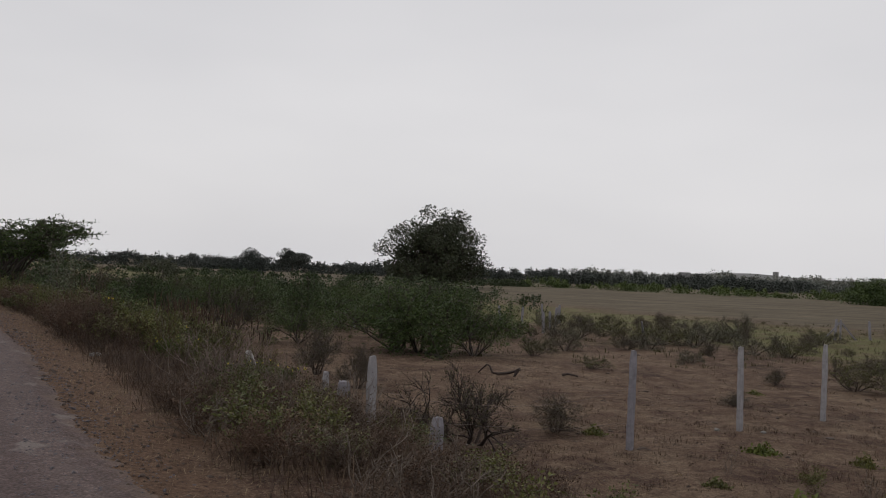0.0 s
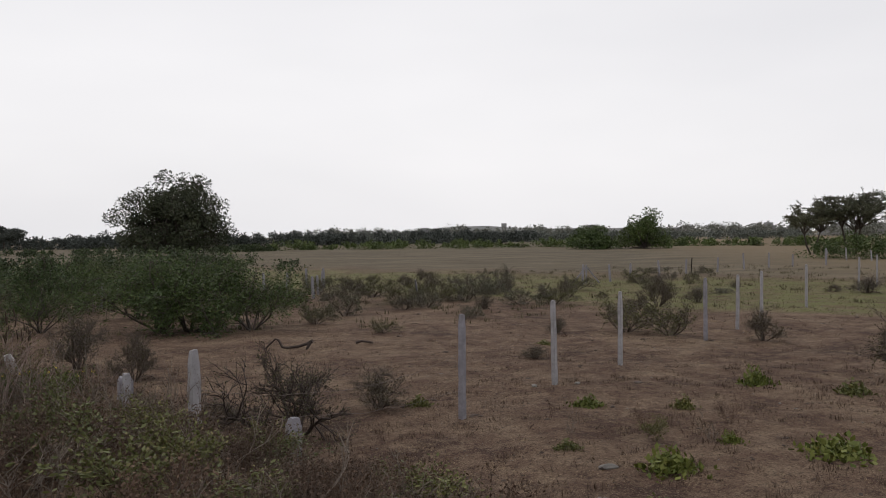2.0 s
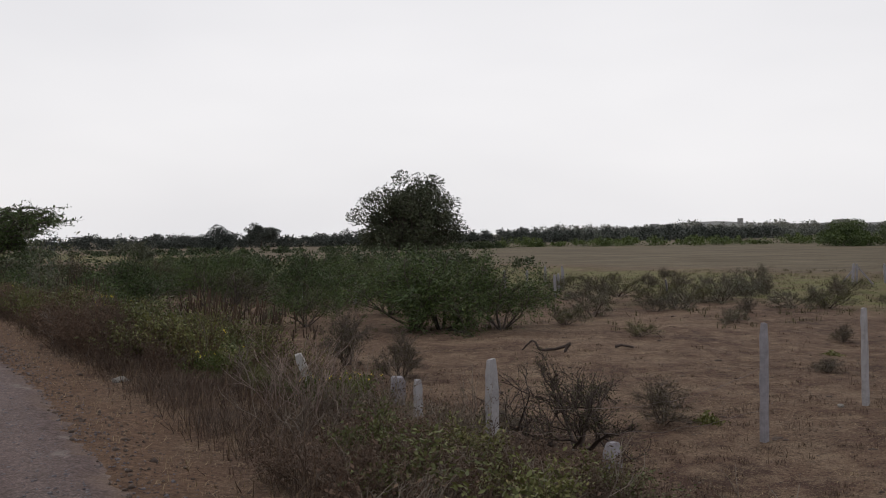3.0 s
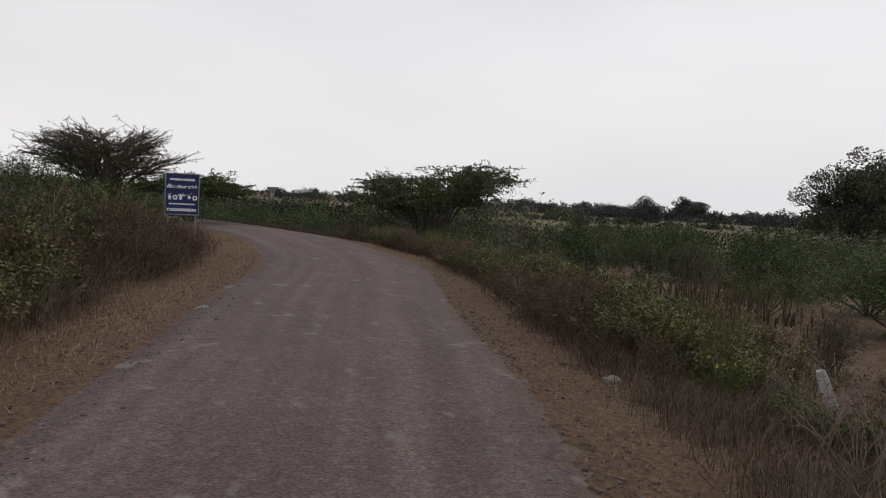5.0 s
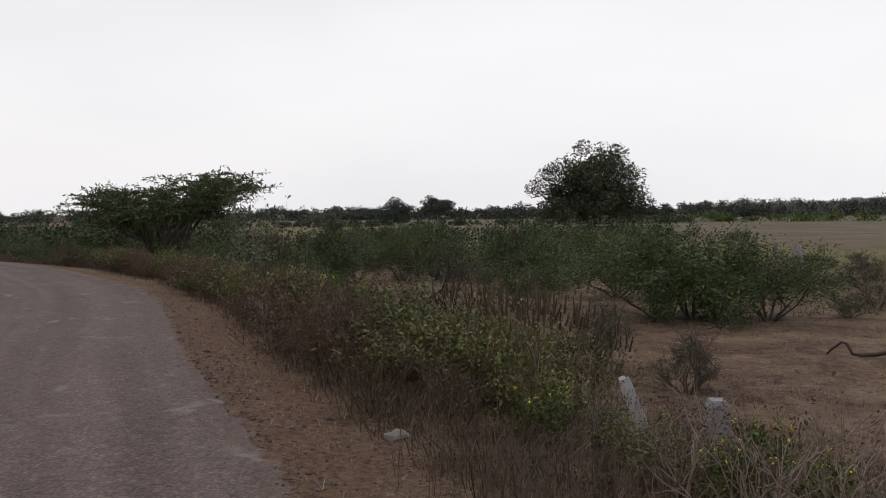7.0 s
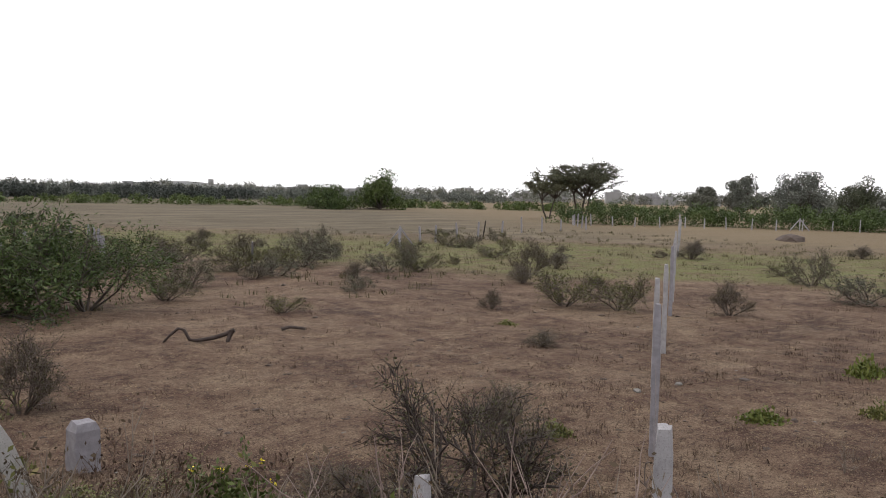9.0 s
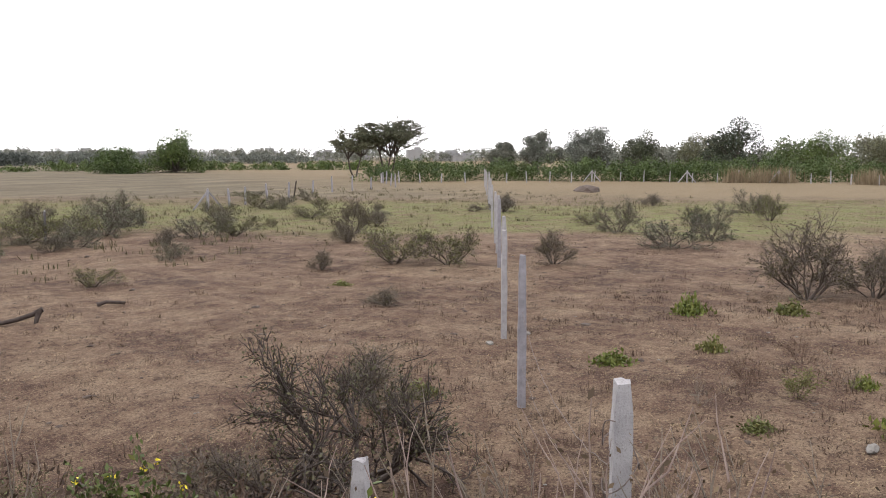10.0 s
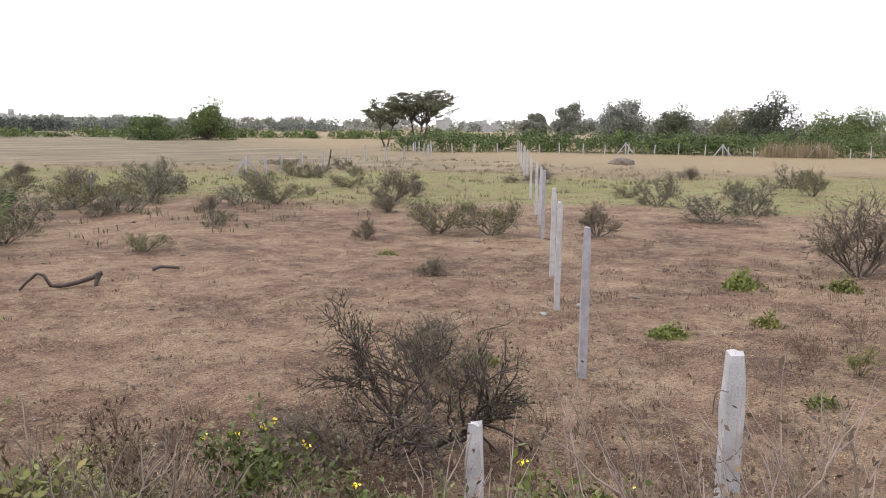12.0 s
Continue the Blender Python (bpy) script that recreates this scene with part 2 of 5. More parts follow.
def road_mat():
    m, t, b = node_mat("worn_chip_seal")
    uv = t.nodes.new("ShaderNodeUVMap")
    mp = t.nodes.new("ShaderNodeMapping")
    mp.inputs["Scale"].default_value = (1.0, 0.018, 1.0)
    t.links.new(uv.outputs["UV"], mp.inputs["Vector"])
    tracks = t.nodes.new("ShaderNodeTexNoise")
    tracks.inputs["Scale"].default_value, tracks.inputs["Detail"].default_value = 3.2, 5
    t.links.new(mp.outputs["Vector"], tracks.inputs["Vector"])
    chips = tex(t, "ShaderNodeTexVoronoi", 42.0)
    chips2 = tex(t, "ShaderNodeTexNoise", 15.0, 8, rough=0.85)
    blot = tex(t, "ShaderNodeTexNoise", 0.8, 6, rough=0.6)
    c = ramp(t, tracks.outputs["Fac"], [(0.36, (0.1, 0.071, 0.067)), (0.5, (0.114, 0.083, 0.078)), (0.64, (0.138, 0.103, 0.095))]).outputs["Color"]
    c = mixc(t, 0.45, c, ramp(t, blot.outputs["Fac"], [(0.3, gray(0.8)), (0.7, gray(1.25))]).outputs["Color"], "MULTIPLY")
    c = mixc(t, 0.85, c, ramp(t, chips2.outputs["Fac"], [(0.3, gray(0.5)), (0.52, gray(0.95)), (0.72, gray(2.0))]).outputs["Color"], "MULTIPLY")
    c = mixc(t, 0.6, c, ramp(t, chips.outputs["Distance"], [(0.0, gray(1.5)), (0.7, gray(0.45))]).outputs["Color"], "MULTIPLY")
    # worn pale patches, longer along the road
    mp2 = t.nodes.new("ShaderNodeMapping")
    mp2.inputs["Scale"].default_value = (2.3, 1.2, 1.0)
    t.links.new(uv.outputs["UV"], mp2.inputs["Vector"])
    pat = t.nodes.new("ShaderNodeTexNoise")
    pat.inputs["Scale"].default_value, pat.inputs["Detail"].default_value = 1.25, 2
    t.links.new(mp2.outputs["Vector"], pat.inputs["Vector"])
    c = mixc(t, ramp(t, pat.outputs["Fac"], [(0.63, gray(0)), (0.7, gray(0.55))]).outputs["Color"], c, (0.2, 0.175, 0.165))
    sepu = t.nodes.new("ShaderNodeSeparateXYZ")
    t.links.new(uv.outputs["UV"], sepu.inputs["Vector"])
    edge = t.nodes.new("ShaderNodeMath")
    edge.operation = "MULTIPLY_ADD"
    t.links.new(tex(t, "ShaderNodeTexNoise", 2.4, 8, rough=0.75).outputs["Fac"], edge.inputs[0])
    edge.inputs[1].default_value = 1.1
    t.links.new(sepu.outputs["X"], edge.inputs[2])
    dust = ramp(t, edge.outputs[0], [(0.5, gray(0.85)), (0.8, gray(0))]).outputs["Color"]
    c = mixc(t, dust, c, (0.13, 0.09, 0.066))
    t.links.new(c, b.inputs["Base Color"])
    b.inputs["Roughness"].default_value = 0.88
    b.inputs["Specular IOR Level"].default_value = 0.2
    bump(t, b, chips.outputs["Distance"], 0.8, 0.012)
    return m


M_GROUND = ground_mat()
M_ROAD = road_mat()


# ---- mesh helpers ----
def mesh_of(name, verts, faces, mat, smooth=False, side=3):
    """A mesh from arrays of corners and of faces that all have the same number of sides."""
    verts = np.asarray(verts, dtype=np.float32).reshape(-1, 3)
    faces = np.asarray(faces, dtype=np.int32).reshape(-1, side)
    me = bpy.data.meshes.new(name)
    me.vertices.add(len(verts))
    me.vertices.foreach_set("co", verts.ravel())
    me.loops.add(faces.size)
    me.loops.foreach_set("vertex_index", faces.ravel())
    me.polygons.add(len(faces))
    me.polygons.foreach_set("loop_start", np.arange(0, faces.size, side, dtype=np.int32))
    me.polygons.foreach_set("loop_total", np.full(len(faces), side, dtype=np.int32))
    if smooth:
        me.polygons.foreach_set("use_smooth", np.ones(len(faces), dtype=bool))
    me.materials.append(mat)
    me.update(calc_edges=True)
    me.validate()
    return me


def part(name, me, parent, label=""):
    ob = new(name, me)
    ob.parent = parent
    return tagged(ob, label=label)


def bm_mesh(name, bm, mat):
    me = bpy.data.meshes.new(name)
    bm.to_mesh(me)
    bm.free()
    me.materials.append(mat)
    return me


def place(x, y, z=0.0, rz=0.0, s=1.0, sz=None, rx=0.0, ry=0.0):
    return pose(x, y, z, rx, ry, rz) @ Matrix.Diagonal((s, s, s if sz is None else sz, 1))


# ---- terrain ----
EDGE = np.array([(32, -45), (12, -14.7), (5.5, -4.8), (1.2, 1.7), (-2.1, 6.7), (-3.8, 9.4), (-5.5, 12.15), (-7.2, 14.9), (-8.75, 17.3),
                 (-11.2, 21.2), (-14.0, 24.9), (-17, 28), (-19.9, 30.5), (-23.4, 32.9), (-29, 35.6), (-38, 38.5), (-60, 42), (-120, 46)], dtype=float)
ROAD_W = 3.45
FIELD = -1.87


def smooth_line(p, per=6):
    out = []
    for i in range(len(p) - 1):
        a, b_, c, d = p[max(i - 1, 0)], p[i], p[i + 1], p[min(i + 2, len(p) - 1)]
        for k in range(per):
            u = k / per
            out.append(0.5 * (2 * b_ + (c - a) * u + (2 * a - 5 * b_ + 4 * c - d) * u * u + (3 * b_ - a - 3 * c + d) * u ** 3))
    out.append(p[-1])
    return np.array(out)


LINE = smooth_line(EDGE)


def off_edge(x, y):
    """Metres to the right of the road's right-hand edge (minus: on the road and beyond it)."""
    x, y = np.asarray(x, float), np.asarray(y, float)
    best, sign = np.full(x.shape, 1e9), np.ones(x.shape)
    for a, b_ in zip(LINE[:-1], LINE[1:]):
        d = b_ - a
        u = np.clip(((x - a[0]) * d[0] + (y - a[1]) * d[1]) / (d @ d), 0, 1)
        qx, qy = x - a[0] - u * d[0], y - a[1] - u * d[1]
        r = np.hypot(qx, qy)
        near = r < best
        best = np.where(near, r, best)
        sign = np.where(near, np.where(d[1] * qx - d[0] * qy >= 0, 1, -1), sign)
    return best * sign


def step(a, b_, v):
    u = np.clip((v - a) / (b_ - a), 0, 1)
    return u * u * (3 - 2 * u)


def ripple(x, y):
    return (np.sin(1.7 * x + 0.6 * y + 1) * np.sin(1.3 * y - 0.5 * x) * 0.5 + np.sin(4.1 * x - 2.3 * y) * np.sin(3.7 * y + 1.9 * x + 2) * 0.28
            + np.sin(9.3 * x + 5.1 * y) * np.sin(8.1 * y - 4.4 * x) * 0.14 + np.sin(0.31 * x + 1.2) * np.sin(0.27 * y + 0.4) * 1.2)


def height(x, y):
    x, y = np.asarray(x, float), np.asarray(y, float)
    e = off_edge(x, y)
    right = -0.03 - 0.1 * step(0.0, 1.0, e) - (-FIELD - 0.13) * step(0.9, 8.0, e)
    left = -0.03 - 0.05 * step(ROAD_W, ROAD_W + 1.0, -e) + 0.1 * step(ROAD_W + 1, ROAD_W + 4, -e) - 1.4 * step(ROAD_W + 12, ROAD_W + 40, -e)
    z = np.where(e > -ROAD_W / 2, right, left)
    amp = np.where(e > -ROAD_W / 2, 0.022 + 0.03 * step(0, 1.5, e), 0.015 + 0.035 * step(ROAD_W, ROAD_W + 1, -e))
    on = (e < 0.02) & (e > -ROAD_W - 0.02)
    return np.where(on, -0.05, z + amp * ripple(x, y))


def ground_z(x, y):
    return float(height(np.array([x]), np.array([y]))[0])


def axis(lo, hi, fine, grow, reach):
    mid = list(np.arange(lo, hi, fine))
    s, a, b_ = fine, lo, hi
    pre, post = [], []
    while a > -reach or b_ < reach:
        s *= grow
        a, b_ = a - s, b_ + s
        pre.append(a)
        post.append(b_)
    return np.array(pre[::-1] + mid + post)


gx, gy = axis(-13, 10, 0.2, 1.06, 2600), axis(5, 28, 0.2, 1.06, 2600)
X, Y = np.meshgrid(gx, gy)
Z = height(X, Y)
nx, ny = len(gx), len(gy)
idx = np.arange(nx * ny).reshape(ny, nx)
quads = np.stack([idx[:-1, :-1], idx[:-1, 1:], idx[1:, 1:], idx[1:, :-1]], -1).reshape(-1, 4)
ground_mesh = mesh_of("ground", np.stack([X, Y, Z], -1).reshape(-1, 3), quads, M_GROUND, True, 4)
E_ALL = off_edge(X, Y).ravel()
wobble = 0.18 * np.sin(1.9 * Y.ravel()) + 0.12 * np.sin(4.3 * Y.ravel() + X.ravel())
sand = np.where(E_ALL > -1, 1 - step(0.6, 1.15, E_ALL + wobble), 1 - step(ROAD_W + 0.9, ROAD_W + 1.7, -E_ALL + wobble))
layer = ground_mesh.attributes.new("shoulder", "FLOAT", "POINT")
layer.data.foreach_set("value", sand.astype(np.float32))
ground = tagged(new("ground", ground_mesh), "dry brown field soil with straw litter and a grassy strip", "ground", kind="structure")

# road: a low crowned strip with ragged edges
rng = np.random.default_rng(3)
fineline = smooth_line(EDGE, 40)
tang = np.gradient(fineline, axis=0)
tang /= np.linalg.norm(tang, axis=1)[:, None]
leftn = np.stack([-tang[:, 1], tang[:, 0]], -1)
along = np.concatenate([[0], np.cumsum(np.linalg.norm(np.diff(fineline, axis=0), axis=1))])
cols = np.linspace(0, 1, 13)
rv, ruv = [], []
for i, (p, n) in enumerate(zip(fineline, leftn)):
    j0, j1 = -0.2 + 0.05 * np.sin(along[i] * 0.6) + rng.normal(0, 0.035), 0.06 * np.sin(along[i] * 0.5 + 2) + rng.normal(0, 0.04)
    for u in cols:
        w = j0 * (1 - u) + (ROAD_W + j1) * u
        q = p + n * w
        rv.append((q[0], q[1], 0.0 + 0.03 * (1 - (2 * u - 1) ** 2) - (0.06 if u in (0.0, 1.0) else 0)))
        ruv.append((u * ROAD_W, along[i]))
nr, nc = len(fineline), len(cols)
ridx = np.arange(nr * nc).reshape(nr, nc)
rquads = np.stack([ridx[:-1, :-1], ridx[1:, :-1], ridx[1:, 1:], ridx[:-1, 1:]], -1).reshape(-1, 4)[:, ::-1]
road_mesh = mesh_of("road", rv, rquads, M_ROAD, True, 4)
uvl = road_mesh.uv_layers.new(name="UVMap")
uvl.data.foreach_set("uv", np.array(ruv, dtype=np.float32)[rquads.ravel()].ravel())
road = tagged(new("road", road_mesh), "narrow worn chip-seal country road with pale wheel tracks", "road", kind="structure")


# ---- plant kit ----
def prisms(segs, sides=3):
    """Tapered branch pieces: rows of start, end, both radii."""
    s = np.asarray(segs, float)
    p0, p1, r0, r1 = s[:, :3], s[:, 3:6], s[:, 6], s[:, 7]
    d = p1 - p0
    d /= np.maximum(np.linalg.norm(d, axis=1), 1e-6)[:, None]
    ref = np.where(np.abs(d[:, 2:3]) > 0.9, np.array([[1.0, 0, 0]]), np.array([[0, 0, 1.0]]))
    a = np.cross(d, ref)
    a /= np.linalg.norm(a, axis=1)[:, None]
    b_ = np.cross(d, a)
    rings = []
    for p, r in ((p0, r0), (p1, r1)):
        for k in range(sides):
            th = 2 * math.pi * k / sides
            rings.append(p + (a * math.cos(th) + b_ * math.sin(th)) * r[:, None])
    v = np.stack(rings, 1)
    n = len(s)
    base = (np.arange(n) * 2 * sides)[:, None]
    f = []
    for k in range(sides):
        k2 = (k + 1) % sides
        f += [np.concatenate([base + k, base + k2, base + sides + k2], 1), np.concatenate([base + k, base + sides + k2, base + sides + k], 1)]
    return v.reshape(-1, 3), np.stack(f, 1).reshape(-1, 3)


def leaves(pts, size, rng, aspect=0.45, along_dir=None, droop=0.0, vary=0.4):
    """One small folded diamond a leaf."""
    p = np.asarray(pts, float)
    n = len(p)
    d = rng.normal(size=(n, 3))
    if along_dir is not None:
        d = d * 0.6 + np.asarray(along_dir)
    d[:, 2] -= droop
    d /= np.linalg.norm(d, axis=1)[:, None]
    q = np.cross(d, rng.normal(size=(n, 3)))
    q /= np.maximum(np.linalg.norm(q, axis=1), 1e-6)[:, None]
    L = size * (1 + vary * rng.uniform(-1, 1, n))[:, None]
    v = np.stack([p, p + d * L * 0.5 + q * L * aspect * 0.5, p + d * L, p + d * L * 0.5 - q * L * aspect * 0.5], 1)
    base = (np.arange(n) * 4)[:, None]
    f = np.concatenate([base + np.array([[0, 1, 2]]), base + np.array([[0, 2, 3]])], 1)
    return v.reshape(-1, 3), f.reshape(-1, 3)


def blades(pts, h, rng, width=0.012, lean=0.35, vary=0.5):
    """Bent grass blades: two triangles each."""
    p = np.asarray(pts, float)
    n = len(p)
    hh = np.asarray(h) * (1 + vary * rng.uniform(-1, 1, n))
    th = rng.uniform(0, 2 * math.pi, n)
    le = np.abs(rng.normal(0, lean, n))
    dx = np.stack([np.cos(th), np.sin(th), np.zeros(n)], -1)
    side = np.stack([-np.sin(th + 0.7), np.cos(th + 0.7), np.zeros(n)], -1) * np.broadcast_to(np.asarray(width), (n,))[:, None] * 0.5
    mid = p + dx * (hh * le * 0.35)[:, None] + np.array([0, 0, 0.6]) * hh[:, None]
    top = p + dx * (hh * le)[:, None] + np.array([0, 0, 1.0]) * (hh * (1 - 0.25 * le))[:, None]
    v = np.stack([p - side, p + side, mid + side * 0.6, mid - side * 0.6, top], 1)
    base = (np.arange(n) * 5)[:, None]
    f = np.concatenate([base + np.array([[0, 1, 2]]), base + np.array([[0, 2, 3]]), base + np.array([[3, 2, 4]])], 1)
    return v.reshape(-1, 3), f.reshape(-1, 3)


def join(*sets):
    vs, fs, k = [], [], 0
    for v, f in sets:
        vs.append(v)
        fs.append(f + k)
        k += len(v)
    return np.concatenate(vs), np.concatenate(fs)


def grow(rng, stems, length, radius, levels, kids, spread, up, wiggle=0.25, shrink=0.62, parts=4, start=0.3, tilt=0.5, least=0.0):
    """Branching wood from one foot. Returns the pieces, and the points and ways along the last twigs."""
    segs, tips, ways = [], [], []
    stack = []
    for i in range(stems):
        th = 2 * math.pi * (i + rng.uniform(-0.3, 0.3)) / stems
        t = abs(rng.normal(tilt, tilt * 0.35))
        d = np.array([math.cos(th) * math.sin(t), math.sin(th) * math.sin(t), math.cos(t)])
        stack.append((np.array([math.cos(th), math.sin(th), 0]) * radius * 1.2 + (0, 0, -0.05), d, length * rng.uniform(0.75, 1.15), radius * rng.uniform(0.7, 1), 0))
    while stack:
        p, d, L, r, lev = stack.pop()
        n = parts if lev < levels - 1 else max(2, parts - 1)
        pts = [p]
        for k in range(n):
            d = d + rng.normal(0, wiggle, 3) + np.array([0, 0, up])
            d /= np.linalg.norm(d)
            q = p + d * L / n
            ra, rb = r * (1 - 0.7 * k / n), r * (1 - 0.7 * (k + 1) / n)
            segs.append((*p, *q, ra, rb))
            p = q
            pts.append(p)
            if lev >= levels - 2:
                tips.append(p)
                ways.append(d)
        if lev < levels - 1:
            for _ in range(kids):
                f = rng.uniform(start, 1.0)
                k = min(int(f * n), n - 1)
                o = pts[k] + (pts[k + 1] - pts[k]) * (f * n - k)
                cd = d + rng.normal(0, spread, 3)
                cd /= np.linalg.norm(cd)
                stack.append((o, cd, L * shrink * rng.uniform(0.7, 1.2), max(r * 0.5 * rng.uniform(0.7, 1.1), least), lev + 1))
    return np.array(segs), np.array(tips), np.array(ways)


def plant(name, label, category, group, parts_, m):
    """A thing with an Empty at its foot and a mesh for each part."""
    ob = tagged(new(name), label, category, group)
    ob.empty_display_size = 0.2
    for pname, me, plabel in parts_:
        c = part(pname, me, ob, plabel)
        if pname in ("flower_head", "seed_spike", "foliage"):
            tagged(c, kind="stuff")
    ob.matrix_basis = m
    return ob


def scatter_leaves(rng, tips, ways, per, jitter):
    p = np.repeat(tips, per, 0) + rng.normal(0, jitter, (len(tips) * per, 3))
    return p, np.repeat(ways, per, 0)


def repeat(variants, spots):
    """Things from a few built plants: each spot is variant, x, y, turn, size, height."""
    used = {}
    for k, x, y, rz, s, sz in spots:
        m = place(x, y, ground_z(x, y) - 0.02, rz, s, sz)
        if k not in used:
            name, label, category, group, parts_ = variants[k]
            used[k] = plant(name, label, category, group, parts_, Matrix())
            used[k].matrix_basis = m
            used[k]["seeded"] = 1
        else:
            c = copy_thing_flat(used[k], m)
    return used


def copy_thing_flat(ob, m):
    keep = ob.matrix_basis.copy()
    ob.matrix_basis = Matrix()
    c = copy_thing(ob, m)
    ob.matrix_basis = keep
    return c


# thorn shrubs: bare, reddish-brown and spiny, with few leaves
def thorn_shrub(seed, leaf, per, stems=4, length=0.8, levels=4, kids=6, size=0.028, wood=None, thick=0.04, spread=0.5, tilt=0.8, up=0.02):
    r = np.random.default_rng(seed)
    segs, tips, ways = grow(r, stems, length, thick, levels, kids, spread, up, 0.22, 0.62, 4, 0.3, tilt, 0.0055)
    spikes = tips[r.integers(0, len(tips), 300)]
    sd = r.normal(size=(len(spikes), 3))
    sd /= np.linalg.norm(sd, axis=1)[:, None]
    thorn = np.concatenate([spikes, spikes + sd * 0.08, np.full((len(spikes), 1), 0.004), np.full((len(spikes), 1), 0.0015)], 1)
    sv, sf = prisms(np.concatenate([segs, thorn]))
    lp, lw = scatter_leaves(r, tips, ways, per, 0.04)
    lv, lf = leaves(lp, size, r, 0.5, lw)
    return [("branchwork", mesh_of("branchwork", sv, sf, wood or M_TWIG), ""), ("foliage", mesh_of("foliage", lv, lf, leaf), "")]


TG = "thorn shrubs in the field"
THORN = {
    0: ("thorn_shrub", "bare spiny brown thorn shrub on dry soil", "shrub", TG, thorn_shrub(15, M_LEAF_OLIVE, 1, 5, 0.9, 4, 6, 0.03, None, 0.045, 0.55, 0.55, 0.04)),
    1: ("thorn_shrub", "bare reddish-brown thorn shrub on dry soil", "shrub", TG, thorn_shrub(12, M_LEAF_OLIVE, 1, 8, 0.78, 4, 5, 0.03, M_TWIG_GREY, 0.032, 0.5, 0.62, 0.05)),
    2: ("olive_shrub", "low olive-green thorn shrub with thin leaves", "shrub", TG, thorn_shrub(13, M_LEAF_WEED, 1, 6, 0.76, 4, 5, 0.045, M_TWIG_GREY, 0.035, 0.52, 0.65, 0.05)),
    3: ("olive_shrub", "dusty grey-green thorn shrub", "shrub", TG, thorn_shrub(14, M_LEAF_DUSTY, 1, 6, 0.75, 4, 5, 0.045, M_TWIG_GREY, 0.035, 0.52, 0.7, 0.05)),
}
SHRUBS = [  # variant, x, y, turn, size, height
    (0, 0.35, 17.9, 20, 1.2, 1.22), (1, -0.9, 18.4, 120, 0.8, 0.38), (1, 2.2, 19.3, 200, 0.89, 0.6), (1, -4.1, 26.6, 40, 1.24, 1.1),
    (1, -2.6, 24.3, 90, 0.89, 0.9), (3, 5.0, 37.8, 10, 1.18, 1.1), (3, 12.4, 43.4, 50, 1.77, 1.2), (2, 10.6, 43.0, 80, 1.53, 0.9), (2, 8.9, 42.6, 80, 1.30, 0.9),
    (3, 13.9, 39.4, 130, 1.30, 0.8), (2, 15.4, 39.0, 15, 1.12, 0.8), (1, 19.2, 36.2, 70, 1.30, 1.1), (2, 13.2, 28.6, 0, 1.24, 1.0),
    (2, 13.9, 27.1, 160, 1.12, 1.0), (1, 15.5, 24.5, 210, 0.94, 0.75), (3, 26.0, 27.6, 33, 1.18, 1.2), (3, 21.5, 23.5, 95, 1.30, 0.95),
    (3, 25.2, 23.4, 140, 1.06, 1.2), (1, 13.5, 17.0, 260, 1.5, 1.3), (1, 14.8, 15.9, 10, 1.1, 0.9), (2, 36.0, 24.4, 77, 1.06, 1.2),
    (2, 31.5, 26.4, 55, 0.83, 0.9), (3, 40.0, 26.5, 300, 1.06, 1.1), (1, 22.5, 38.0, 22, 1.06, 0.6), (1, 18.0, 43.5, 66, 1.06, 0.7),
    (1, 6.8, 45.5, 140, 1.30, 0.9), (2, 8.6, 48.0, 20, 1.53, 1.0), (3, 17.5, 52.0, 80, 1.42, 1.2), (2, 3.2, 44.0, 100, 1.30, 0.9),
    (2, 5.1, 31.2, 10, 0.65, 0.45), (1, 7.7, 24.1, 10, 0.65, 0.3), (2, 24.0, 44.0, 10, 1.18, 0.6), (1, 33.0, 38.0, 10, 1.42, 0.7),
    (3, 9.0, 39.5, 240, 1.06, 0.7), (1, 1.0, 42.0, 10, 1.18, 1.0), (1, 11.2, 37.4, 10, 0.71, 0.5), (2, 3.4, 35.2, 10, 0.83, 0.7),
    (1, 17.9, 35.6, 30, 0.59, 0.4), (1, 10.9, 29.4, 30, 0.59, 0.45), (2, 29, 30.5, 30, 0.83, 0.5), (3, 9.5, 34.5, 30, 0.71, 0.5), (1, 16.2, 33.6, 0, 0.94, 0.5),
    (2, 20.5, 47, 0, 1.18, 0.8), (1, 12.5, 50, 0, 1.42, 0.9), (2, 6.0, 52, 0, 1.53, 1.0), (3, 15.0, 46.5, 0, 1.30, 0.9), (2, 28, 53, 0, 1.18, 0.8), (1, 44, 34, 0, 1.18, 0.6),
]
r = np.random.default_rng(6)
for _ in range(46):  # small scrub thickening towards the meadow
    x, y = r.uniform(-2, 40), r.uniform(38, 66)
    if 17 < x < 27 and y > 42:
        continue
    SHRUBS.append((int(r.integers(1, 4)), x, y, r.uniform(0, 360), r.uniform(0.4, 0.85), r.uniform(0.3, 0.65)))
repeat(THORN, SHRUBS)


